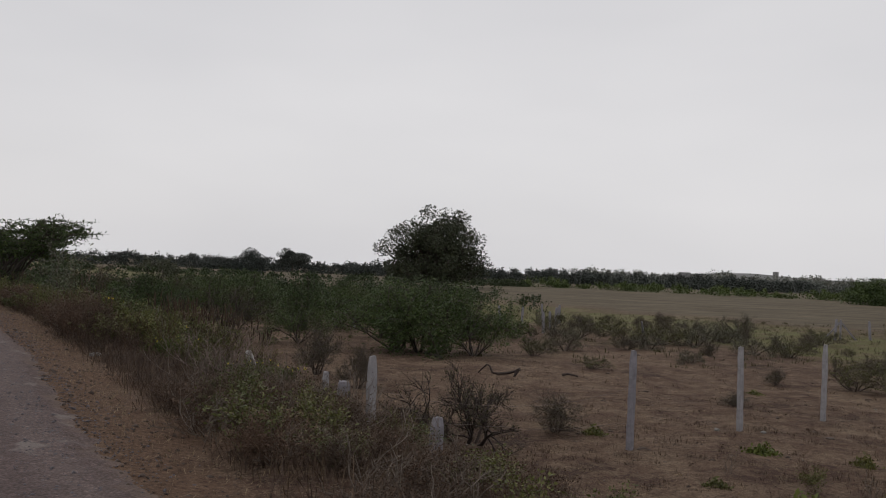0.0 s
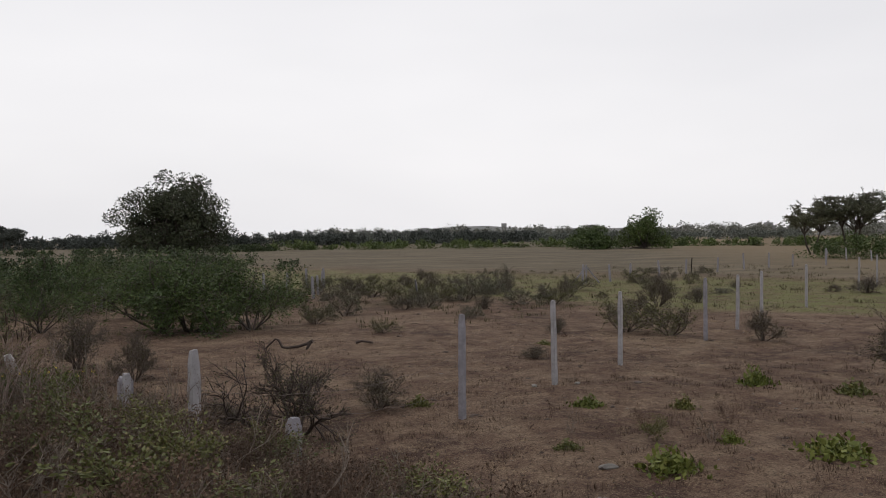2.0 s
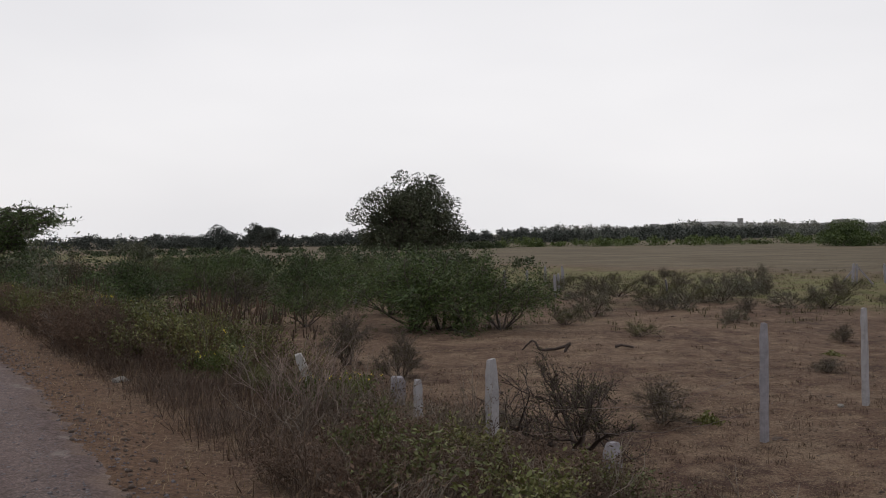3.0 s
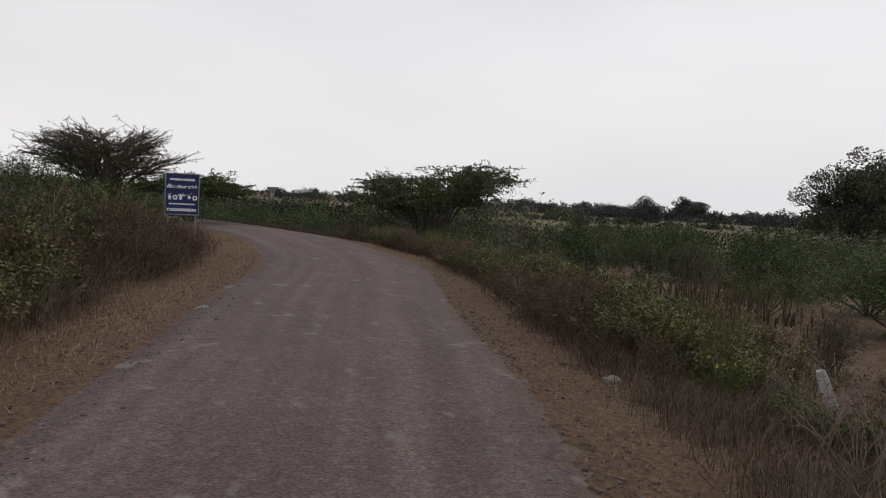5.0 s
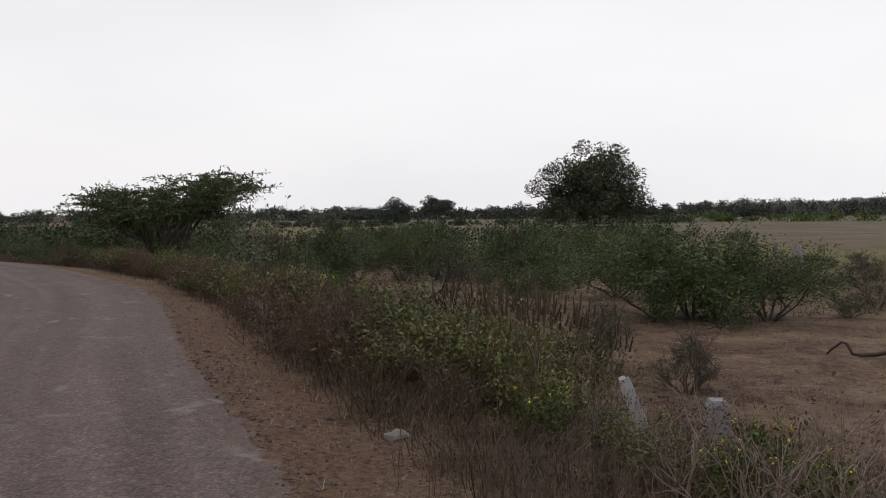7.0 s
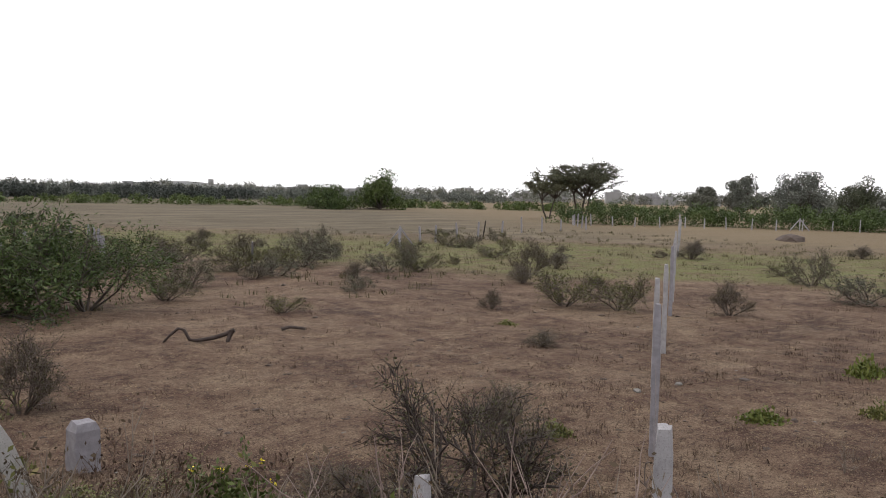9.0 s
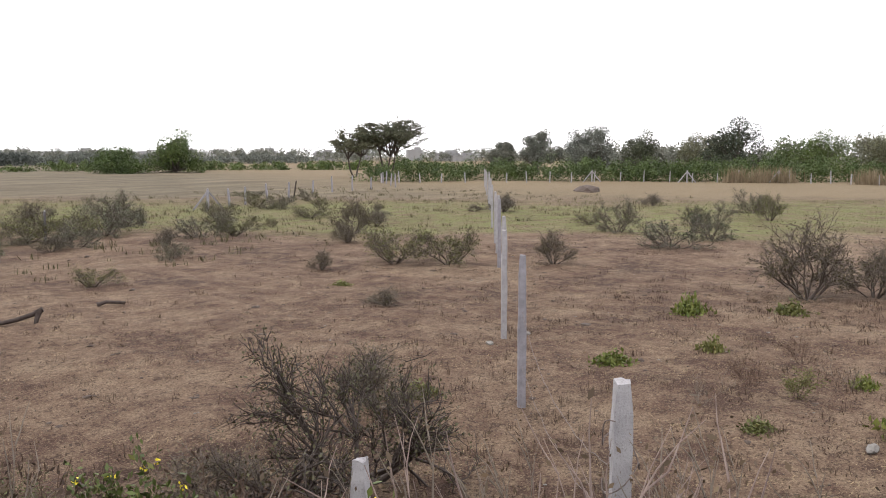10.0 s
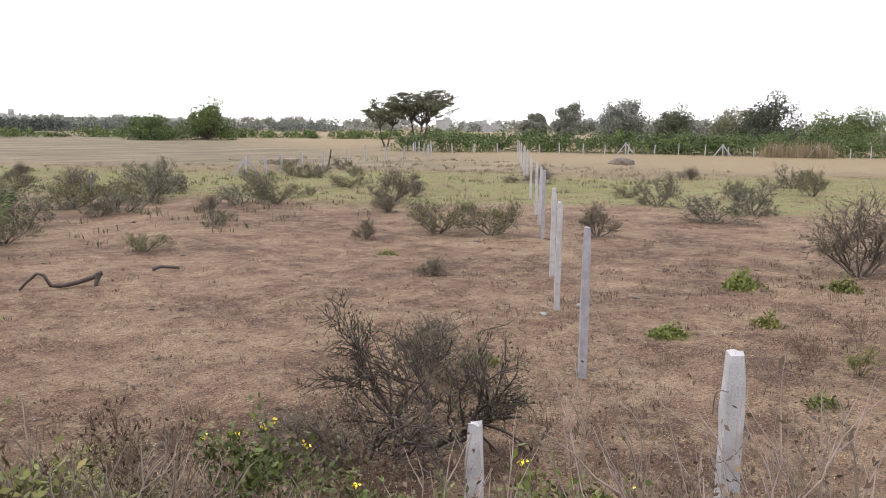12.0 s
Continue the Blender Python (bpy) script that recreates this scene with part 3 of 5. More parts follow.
# prosopis: arching green bushes on several dark stems
def green_bush(seed, per=7, stems=7, leaf=M_LEAF, size=0.15):
    r = np.random.default_rng(seed)
    segs, tips, ways = grow(r, stems, 2.0, 0.06, 3, 6, 0.5, -0.02, 0.17, 0.58, 5, 0.3, 0.62, 0.008)
    segs, low = segs[segs[:, 5] < 2.5], tips[:, 2] < 2.5
    tips, ways = tips[low], ways[low]
    sv, sf = prisms(segs)
    lp, lw = scatter_leaves(r, tips, ways, per, 0.13)
    lw[:, 2] *= 0.25
    lv, lf = leaves(lp, size, r, 0.22, lw, 0.1)
    return [("branchwork", mesh_of("branchwork", sv, sf, M_BARK), ""), ("foliage", mesh_of("foliage", lv, lf, leaf), "")]


GREEN = {k: ("green_bush", "feathery dark green bush with dark stems", "bush", "green bushes", green_bush(20 + k, 6, 6 + k, size=0.13)) for k in range(3)}
GREEN[3] = ("brown_bush", "half-bare brownish bush with fine twigs", "bush", "green bushes", green_bush(29, 2, 9, M_LEAF_OLIVE, 0.1))
spots = [(0, -1.3, 34.5, 0, 1.25, 1.2), (2, -2.3, 34.9, 200, 1.05, 1.1), (1, 0.9, 34.3, 60, 0.95, 0.95), (2, -0.4, 35.3, 120, 1.1, 1.1), (3, -9.1, 34.5, 30, 0.95, 0.95), (2, -7.4, 42.7, 10, 1.0, 1.1), (1, -6.4, 36.0, 90, 0.7, 0.75)]
r = np.random.default_rng(5)
for _ in range(40):
    u, v = r.uniform(), r.uniform()
    x, y = -26 + 26 * u + r.normal(0, 1), 40 + 32 * v
    if off_edge(np.array([x]), np.array([y]))[0] < 6:
        continue
    spots.append((int(r.choice([0, 1, 2, 0, 1, 2, 3])), x, y, r.uniform(0, 360), r.uniform(0.75, 1.2), r.uniform(0.65, 1.15)))
for x, y, s in [(-19.8, 36.0, 0.9), (-17.9, 36.3, 0.85), (-18.8, 37.6, 0.95), (-21.4, 37.0, 0.85), (-13.5, 30.8, 0.6), (-11.5, 29.4, 0.5), (-16.3, 34.2, 0.75), (-14, 36, 0.9), (-24.5, 38.0, 0.7), (-28, 39.5, 0.75), (-32, 41.5, 0.8), (-36, 43, 0.85), (-40, 44.5, 0.9),
                (-45, 46, 0.9), (-33, 47, 1.0), (-40, 51, 1.0), (-48, 52, 1.1), (-27, 45, 0.9), (-54, 49, 1.0), (-62, 50, 1.1),
                (-24.8, 27.2, 0.75), (-27.5, 28.3, 0.85), (-31, 30.3, 0.8), (-25.5, 23.4, 0.9), (-34.5, 32.0, 0.8), (-29, 24.5, 0.9), (-39, 33.5, 0.9), (-22.8, 21.8, 0.7), (-33, 28, 0.9)]:
    spots.append((int(r.integers(0, 3)), x, y, r.uniform(0, 360), s, s * r.uniform(0.85, 1.0)))
repeat(GREEN, spots)


# trees: trunk, limbs to each clump of the crown, and loose leaves with gaps
def tree(name, label, x, y, top, width, trunk_h, seed, clumps=26, per=170, leaf=M_LEAF_BIG, size=0.3, flat=0.75, lump=0.17, trunk_r=None, spiky=0.0, dome=True, group="trees", bare=False, base=None, thin=1.0):
    r = np.random.default_rng(seed)
    z0 = ground_z(x, y) if base is None else base
    h = top - z0
    R = width / 2
    tr = trunk_r or 0.03 * h
    ch = (h - trunk_h)
    cs = []
    while len(cs) < clumps:
        q = r.uniform(-1, 1, 3)
        q[2] = abs(q[2]) if dome else q[2]
        rr = np.linalg.norm(q)
        if not 0.3 < rr < 1:
            continue
        cs.append((q[0] * R * 0.88, q[1] * R * 0.88, trunk_h + ch * (0.05 + 0.85 * q[2] if dome else 0.5 + 0.42 * q[2])))
    cs = np.array(cs) * r.uniform(0.9, 1.05, (clumps, 1))
    segs = []
    fork = np.array([r.normal(0, 0.03) * h, r.normal(0, 0.03) * h, trunk_h * 0.85])
    pts = [np.array([0, 0, -0.1]), fork * 0.5 + r.normal(0, 0.02, 3) * h * np.array([1, 1, 0]), fork]
    for a, b_, ra, rb in ((pts[0], pts[1], tr * 1.25, tr), (pts[1], pts[2], tr, tr * 0.8)):
        segs.append((*a, *b_, ra, rb))
    P, W = [], []
    for c in cs:
        mid = fork + (c - fork) * 0.5 + np.array([0, 0, 0.08 * h]) * r.uniform(-0.6, 1) + r.normal(0, 0.04, 3) * h
        segs.append((*fork, *mid, tr * 0.45, tr * 0.25))
        segs.append((*mid, *c, tr * 0.25, tr * 0.08))
        for _ in range(7 if not bare else 16):
            d = r.normal(size=3) * np.array([1, 1, flat])
            e_ = c + d / np.linalg.norm(d) * R * lump * r.uniform(0.9, 2.0)
            segs.append((*c, *e_, tr * 0.07, tr * 0.025))
        n = int(per * r.uniform(0.55, 1.35) * (thin if c[0] > 0.4 * R else 1.0))
        g = r.normal(size=(n, 3))
        g *= np.minimum(1, 1.5 / np.linalg.norm(g, axis=1))[:, None]
        g *= R * lump * np.array([1, 1, flat])
        P.append(c + g)
        W.append(g / (R * lump) + np.array([0, 0, 0.1]))
        if spiky:
            for _ in range(8):
                d = np.array([*(c[:2] / (np.linalg.norm(c[:2]) + 0.1)), 0.12]) + r.normal(0, 0.4, 3) * np.array([1, 1, 0.35])
                d /= np.linalg.norm(d)
                e_ = c + d * spiky * r.uniform(0.5, 1.2)
                segs.append((*c, *e_, tr * 0.1, tr * 0.02))
                k = 26
                u = r.uniform(0.2, 1, (k, 1))
                P.append(c + (e_ - c) * u + r.normal(0, 0.05, (k, 3)))
                W.append(np.repeat(d[None], k, 0))
    sv, sf = prisms(np.array(segs), 5)
    lv, lf = leaves(np.concatenate(P), size, r, 0.5, np.concatenate(W) * 0.3)
    ob = tagged(new(name), label, "tree", group)
    part("trunk", mesh_of("trunk", sv, sf, M_BARK), ob)
    part("crown", mesh_of("crown", lv, lf, leaf), ob)
    ob.matrix_basis = place(x, y, z0, 0)
    return ob


tree("broadleaf_tree", "large dark round-crowned tree beyond green bushes", -3.3, 159, 14.8, 24.0, 0.8, 41, 150, 270, M_LEAF_BIG, 0.42, 0.9, 0.09, thin=0.5)
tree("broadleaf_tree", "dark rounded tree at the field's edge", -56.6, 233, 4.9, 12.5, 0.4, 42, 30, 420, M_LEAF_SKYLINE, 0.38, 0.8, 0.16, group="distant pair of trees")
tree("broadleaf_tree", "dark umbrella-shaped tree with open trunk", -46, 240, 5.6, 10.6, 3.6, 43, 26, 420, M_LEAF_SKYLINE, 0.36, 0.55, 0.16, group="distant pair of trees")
tree("thorn_tree", "grey half-bare thorn tree", -23.3, 66.1, 1.75, 4.0, 1.6, 45, 14, 60, M_LEAF_DUSTY, 0.14, 0.6, 0.2, 0.09, spiky=0.8, bare=True)
tree("broadleaf_tree", "dense green tree at the far edge of the field", 90.1, 153.4, 7.8, 12.0, 0.4, 47, 30, 330, M_LEAF_HEDGE, 0.4, 0.95, 0.17)
tree("broadleaf_tree", "low green tree at the far edge of the field", 80, 158, 3.2, 12, 0.2, 48, 26, 260, M_LEAF_HEDGE, 0.4, 0.8, 0.17)
# The pale leaf tones of these trees carry painted haze.
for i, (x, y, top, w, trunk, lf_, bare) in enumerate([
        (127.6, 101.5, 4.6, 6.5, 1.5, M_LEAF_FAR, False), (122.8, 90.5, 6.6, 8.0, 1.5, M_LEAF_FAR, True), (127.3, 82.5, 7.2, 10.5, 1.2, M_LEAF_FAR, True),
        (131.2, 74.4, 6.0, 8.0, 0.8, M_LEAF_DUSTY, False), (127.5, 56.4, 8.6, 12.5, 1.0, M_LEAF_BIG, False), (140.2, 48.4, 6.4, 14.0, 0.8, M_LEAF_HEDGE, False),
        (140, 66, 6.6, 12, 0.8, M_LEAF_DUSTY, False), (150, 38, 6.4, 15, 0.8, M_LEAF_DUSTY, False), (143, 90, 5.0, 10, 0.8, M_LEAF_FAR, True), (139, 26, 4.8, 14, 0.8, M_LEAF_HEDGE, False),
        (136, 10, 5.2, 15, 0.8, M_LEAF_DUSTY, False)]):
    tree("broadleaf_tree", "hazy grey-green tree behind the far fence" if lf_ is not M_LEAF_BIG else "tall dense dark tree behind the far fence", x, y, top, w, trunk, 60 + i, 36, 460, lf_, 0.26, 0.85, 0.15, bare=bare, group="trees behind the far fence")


def spray_tree(name, label, x, y, top, width, fork, seed, trunks, limbs, sprays, leaf, size, reach, tr, per=26, lift=0.12, edge=0.3, lean=0.3, crest=0.0, crest_way=0.0, wood=M_BARK):
    """A thorn tree: arching limbs that end in flat, feathered sprays."""
    r = np.random.default_rng(seed)
    z0 = ground_z(x, y)
    h, R = top - z0, width / 2
    segs, P, W = [], [], []
    turn = r.uniform(0, math.tau)
    for k in range(trunks):
        az = turn + math.tau * k / trunks
        out = np.array([math.cos(az), math.sin(az), 0.0])
        base = out * tr * 1.4 * (trunks > 1) + np.array([0, 0, -0.15])
        top_ = out * lean * fork + np.array([0, 0, fork * r.uniform(0.85, 1.1)])
        mid = base * 0.5 + top_ * 0.5 + r.normal(0, 0.05 * fork, 3)
        segs += [(*base, *mid, tr, tr * 0.85), (*mid, *top_, tr * 0.85, tr * 0.7)]
        for m in range(limbs):
            a = az + r.uniform(-1, 1) * math.pi * (1.0 if trunks == 1 else 0.75)
            rho = R * math.sqrt(r.uniform(0.06, 1.0)) * 0.85
            hz = h * (1 - edge * (rho / R) ** 2) * (1 - crest * 0.5 * (1 - math.cos(a - crest_way))) * r.uniform(0.84, 1.0)
            goal = np.array([math.cos(a) * rho, math.sin(a) * rho, max(hz, fork * 0.9)])
            ctrl = top_ + (goal - top_) * np.array([0.35, 0.35, 0.8]) + r.normal(0, 0.05, 3) * h
            us = np.linspace(0, 1, 7)[:, None]
            pts = (1 - us) ** 2 * top_ + 2 * us * (1 - us) * ctrl + us ** 2 * goal
            pts[1:-1] += r.normal(0, 0.012, (5, 3)) * h
            for i in range(6):
                segs.append((*pts[i], *pts[i + 1], tr * 0.42 * (1 - 0.13 * i), tr * 0.42 * (1 - 0.13 * (i + 1))))
            ow = np.array([math.cos(a), math.sin(a), 0.0])
            for _ in range(sprays):
                u = r.uniform(0.4, 1.0) * 6
                i = min(int(u), 5)
                o = pts[i] + (pts[i + 1] - pts[i]) * (u - i)
                d = ow * 0.8 + r.normal(0, 0.75, 3) * np.array([1, 1, 0]) + np.array([0, 0, lift + r.normal(0, 0.16)])
                d /= np.linalg.norm(d)
                L = reach * r.uniform(0.45, 1.2)
                e1 = o + d * L * 0.55
                e2 = e1 + (d + np.array([0, 0, r.uniform(-0.25, 0.1)])) * L * 0.45
                segs += [(*o, *e1, tr * 0.1, tr * 0.07), (*e1, *e2, tr * 0.07, tr * 0.025)]
                v = r.uniform(0.1, 1.0, (per, 1))
                P.append(np.where(v < 0.55, o + (e1 - o) * v / 0.55, e1 + (e2 - e1) * (v - 0.55) / 0.45) + r.normal(0, 0.03 * reach, (per, 3)) * np.array([1, 1, 0.5]))
                W.append(np.repeat(d[None], per, 0) * np.array([0.5, 0.5, 0.1]))
    sv, sf = prisms(np.array(segs), 4)
    lv, lf = leaves(np.concatenate(P), size, r, 0.34, np.concatenate(W))
    ob = tagged(new(name), label, "tree", "trees")
    part("trunk", mesh_of("trunk", sv, sf, wood), ob)
    part("crown", mesh_of("crown", lv, lf, leaf), ob)
    ob.matrix_basis = place(x, y, z0, 0)
    return ob


spray_tree("thorn_tree", "spreading green thorn tree beside the road bend", -19.3, 36.4, 3.35, 8.6, 1.3, 44, 3, 14, 20, M_LEAF, 0.12, 1.25, 0.13, 34, 0.06, 0.2, 0.3, 0.17, radians(20))
spray_tree("thorn_tree", "fine-twigged grey-green thorn tree behind a signboard", -29.2, 28.9, 3.7, 6.8, 0.9, 46, 4, 13, 22, M_LEAF_OLIVE, 0.075, 1.0, 0.11, 30, 0.35, 0.5, 0.3)
spray_tree("thorn_tree", "low spreading thorn tree by the road bend", -29.6, 33.8, 2.15, 5.6, 1.0, 51, 3, 9, 18, M_LEAF, 0.12, 1.0, 0.1, 34, 0.05, 0.4, 0.35)
spray_tree("acacia_tree", "flat-topped acacia with two leaning trunks", 88, 95.7, 7.3, 14.5, 3.4, 149, 3, 16, 24, M_LEAF_DUSTY, 0.2, 1.5, 0.22, 30, 0.16, 0.42, 0.4)
spray_tree("acacia_tree", "smaller leaning acacia with flat crown", 83.6, 98.5, 5.6, 9.0, 2.8, 150, 2, 16, 24, M_LEAF_DUSTY, 0.2, 1.2, 0.18, 30, 0.16, 0.42, 0.5)


# far woods and hedges: one mass each
def woods(name, label, path, count, top, depth, leaf, size, seed, per=120, low=0.5):
    """Rounded crowns side by side, each of several lumps of leaves, closed down to the ground."""
    r = np.random.default_rng(seed)
    path = np.array(path, float)
    P = []
    for n in range(count):
        u = (n + r.uniform(0, 1)) / count * (len(path) - 1.001)
        i = int(u)
        c = path[i] + (path[i + 1] - path[i]) * (u - i) + r.normal(0, depth, 2)
        hgt = top * (low + (1.08 - low) * r.beta(1.6, 2.2))
        R = hgt * r.uniform(0.8, 1.4)
        k = 7
        lc = r.normal(size=(k, 3))
        lc /= np.linalg.norm(lc, axis=1)[:, None]
        lc = lc * np.array([R * 0.6, R * 0.6, hgt * 0.2]) + np.array([0, 0, hgt * 0.58])
        q = r.normal(size=(per, 3))
        q /= np.linalg.norm(q, axis=1)[:, None]
        q *= r.uniform(0.5, 1.0, (per, 1)) * hgt * r.uniform(0.18, 0.25)
        p = lc[r.integers(0, k, per)] + q
        fill = r.uniform(size=per) < 0.3
        a = r.uniform(0, math.tau, per)
        rad = R * np.sqrt(r.uniform(0, 1, per))
        p[fill] = np.column_stack([rad * np.cos(a), rad * np.sin(a), r.uniform(0, 0.55, per) * hgt])[fill]
        P.append(p + np.array([c[0], c[1], FIELD - 0.2]))
    v, f = leaves(np.concatenate(P), size, r, 0.7)
    return tagged(new(name, mesh_of(name, v, f, leaf)), label, "woods", kind="stuff")


woods("green_hedge", "fresh green hedge of bushes behind the far fence", [(72, 84), (84, 73.4), (91, 60), (96, 52), (100, 42), (103, 30), (106, 10)], 110, 3.9, 1.4, M_LEAF_HEDGE, 0.2, 71, 700)
# Haze on the horizon trees is part of their leaf colours.
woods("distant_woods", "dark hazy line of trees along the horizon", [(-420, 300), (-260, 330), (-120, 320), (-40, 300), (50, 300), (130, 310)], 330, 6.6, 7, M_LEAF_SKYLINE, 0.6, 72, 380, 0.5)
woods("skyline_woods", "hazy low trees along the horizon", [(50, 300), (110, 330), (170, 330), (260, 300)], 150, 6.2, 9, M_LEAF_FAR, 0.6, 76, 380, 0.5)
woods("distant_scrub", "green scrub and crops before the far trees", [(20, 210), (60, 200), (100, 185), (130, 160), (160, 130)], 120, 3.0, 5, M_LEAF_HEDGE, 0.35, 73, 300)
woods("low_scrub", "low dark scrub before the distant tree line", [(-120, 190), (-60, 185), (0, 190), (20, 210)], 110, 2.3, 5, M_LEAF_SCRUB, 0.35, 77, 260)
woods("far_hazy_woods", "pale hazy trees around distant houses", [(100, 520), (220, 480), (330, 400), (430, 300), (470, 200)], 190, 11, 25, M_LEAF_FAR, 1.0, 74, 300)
woods("roadside_scrub", "dark green scrub beyond the road bend", [(-120, 66), (-80, 60), (-60, 56), (-48, 55), (-36, 54), (-28, 57)], 130, 4.1, 1.8, M_LEAF_SCRUB, 0.17, 75, 900, 0.66)
woods("field_scrub", "low green scrub along the field beyond the bushes", [(-28, 57), (-14, 70), (4, 76)], 60, 3.35, 2.0, M_LEAF_SCRUB, 0.17, 80, 600, 0.6)
woods("bend_scrub", "dark green scrub inside the road bend", [(-90, 34), (-60, 34), (-45, 33), (-36, 30), (-30, 24)], 50, 3.6, 1.8, M_LEAF_SCRUB, 0.16, 78, 900, 0.66)
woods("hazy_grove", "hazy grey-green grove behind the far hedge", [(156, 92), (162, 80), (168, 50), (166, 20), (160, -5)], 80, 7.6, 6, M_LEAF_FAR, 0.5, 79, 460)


# ---- fence posts ----
def post_mesh(seed, h, w, mat, chip=0.006):
    """A roughly dressed stone post with a worn, rounded head."""
    r = random.Random(seed)
    bm = bmesh.new()
    n = 9
    rings = []
    for i in range(n + 1):
        u = i / n
        k = 1.0 - 0.1 * u - (0.22 if i == n else 0)
        z = -0.25 + (h + 0.25) * u
        ring = []
        for sx, sy in ((-1, -1), (0, -1.02), (1, -1), (1.02, 0), (1, 1), (0, 1.02), (-1, 1), (-1.02, 0)):
            ring.append(bm.verts.new((sx * w / 2 * k + r.uniform(-chip, chip), sy * w / 2 * k * 0.85 + r.uniform(-chip, chip), z + (r.uniform(-0.012, 0.012) if i == n else 0))))
        rings.append(ring)
    for a, b_ in zip(rings[:-1], rings[1:]):
        for j in range(8):
            bm.faces.new((a[j], a[(j + 1) % 8], b_[(j + 1) % 8], b_[j]))
    c = bm.verts.new((0, 0, h + 0.012))
    for j in range(8):
        bm.faces.new((rings[-1][j], rings[-1][(j + 1) % 8], c))
    bmesh.ops.bevel(bm, geom=[e for e in bm.edges if e.calc_face_angle(0) > 0.7], offset=0.008, segments=1, affect="EDGES")
    return bm_mesh("post", bm, mat)


def stone_post(x, y, top, w, mat, seed, label, lean=(0, 0), rz=37, group="fence posts across the field", h=None):
    z = ground_z(x, y)
    ob = tagged(new("fence_post", post_mesh(seed, h or top - z, w, mat)), label, "post", group)
    ob.matrix_basis = place(x, y, z, rz, 1, None, *lean)
    return ob


WHITE_LABEL = "slim weathered white stone fence post in dry soil"
GREY_LABEL = "slim grey granite fence post in dry soil"
posts = [(-1.336, 14.25, 0.11, 0.126, M_POST, (0, 0)), (3.47, 17.92, 0.035, 0.12, M_POST_GREY, (0, 1)), (6.43, 20.17, 0.025, 0.115, M_POST, (0, -1.5)),
         (9.12, 21.98, 0.017, 0.115, M_POST, (0, 0.5)), (14.15, 25.5, 0.07, 0.115, M_POST_GREY, (0, 0)), (16.7, 27.3, 0.02, 0.115, M_POST, (1, 0)), (19.05, 28.98, 0.02, 0.115, M_POST, (0, 1)),
         (24.6, 32.95, 0.02, 0.115, M_POST, (0, 0)), (33.9, 39.5, 0.0, 0.12, M_POST, (1, 1)), (38.6, 42.86, 0.0, 0.12, M_POST, (0, -2)), (44.2, 46.8, 0.0, 0.12, M_POST, (2, 0)),
         (50.0, 51.0, 0.0, 0.12, M_POST, (0, 1)), (57.0, 56.0, 0.0, 0.12, M_POST, (0, -1)), (64.5, 61.4, 0.0, 0.12, M_POST, (0, 0))]
for i, (x, y, top, w, mat, lean) in enumerate(posts):
    stone_post(x, y, top, w, mat, 100 + i, GREY_LABEL if mat is M_POST_GREY else WHITE_LABEL, lean)
stone_post(-3.8, 17.65, -0.1, 0.135, M_POST_WHITE, 120, "leaning whitewashed stone post among weeds", (4, -21), 0, "roadside posts", 0.76)
stone_post(-2.6, 21.1, -1.25, 0.3, M_POST_GREY, 121, "short broad bluish granite stub among weeds", (0, 0), 10, "roadside posts")
stone_post(-0.31, 12.69, -0.5, 0.155, M_POST_GREY, 122, "broken grey granite post stub among weeds", (0, 2), 25, "roadside posts")
stone_post(-2.2, 15.31, -0.3, 0.105, M_POST, 123, "short broken white stone post among weeds", (0, 0), 25, "roadside posts")


def tube(name, pts, radius, mat):
    cu = bpy.data.curves.new(name, "CURVE")
    cu.dimensions = "3D"
    cu.bevel_depth, cu.bevel_resolution = radius, 1
    sp = cu.splines.new("POLY")
    sp.points.add(len(pts) - 1)
    for p, q in zip(sp.points, pts):
        p.co = (*q, 1)
    cu.materials.append(mat)
    return cu


# slack wire coiled on the nearest post, and loose strands towards the next
r = np.random.default_rng(8)
wire = tagged(new("barbed_wire"), "slack rusty barbed wire wound on a post", "wire")
coil = []
pz = ground_z(-1.336, 14.25)
for i in range(70):
    u = i / 69
    th = u * 16 + 0.4 * math.sin(u * 31)
    coil.append((-1.336 + 0.1 * math.cos(th), 14.25 + 0.095 * math.sin(th), pz + 0.25 + 0.75 * u + 0.05 * math.sin(u * 40)))
part("coil", tube("coil", coil, 0.0035, M_WIRE), wire)
for z0, z1, sag in ((0.75, 1.2, 0.35), (0.4, 0.5, 0.2)):
    pts = []
    for i in range(25):
        u = i / 24
        pts.append((-1.336 + 4.8 * u, 14.25 + 3.67 * u, pz + z0 + (z1 - z0 + FIELD - pz) * u - 4 * sag * u * (1 - u) + r.normal(0, 0.012)))
    part("strand", tube("strand", pts, 0.003, M_WIRE), wire)


# far fences of small posts, with braced corners
def little_post(x, y, h, seed, mat=M_POST, lean=(0, 0), group="posts of the far fence", label="small pale stone post of a far fence"):
    ob = tagged(new("fence_post", post_mesh(seed, h, 0.13, mat)), label, "post", group)
    ob.matrix_basis = place(x, y, ground_z(x, y), 20, 1, None, *lean)


def line_posts(path, gap, h, group, seed, mat=M_POST):
    r_ = random.Random(seed)
    path = np.array(path, float)
    L = np.concatenate([[0], np.cumsum(np.linalg.norm(np.diff(path, axis=0), axis=1))])
    s, k = 0.0, 0
    while s < L[-1]:
        x, y = np.interp(s, L, path[:, 0]), np.interp(s, L, path[:, 1])
        little_post(x, y, h * r_.uniform(0.85, 1.1), seed + k % 6, mat, (r_.uniform(-4, 4), r_.uniform(-4, 4)), group)
        s += gap * r_.uniform(0.75, 1.25)
        k += 1


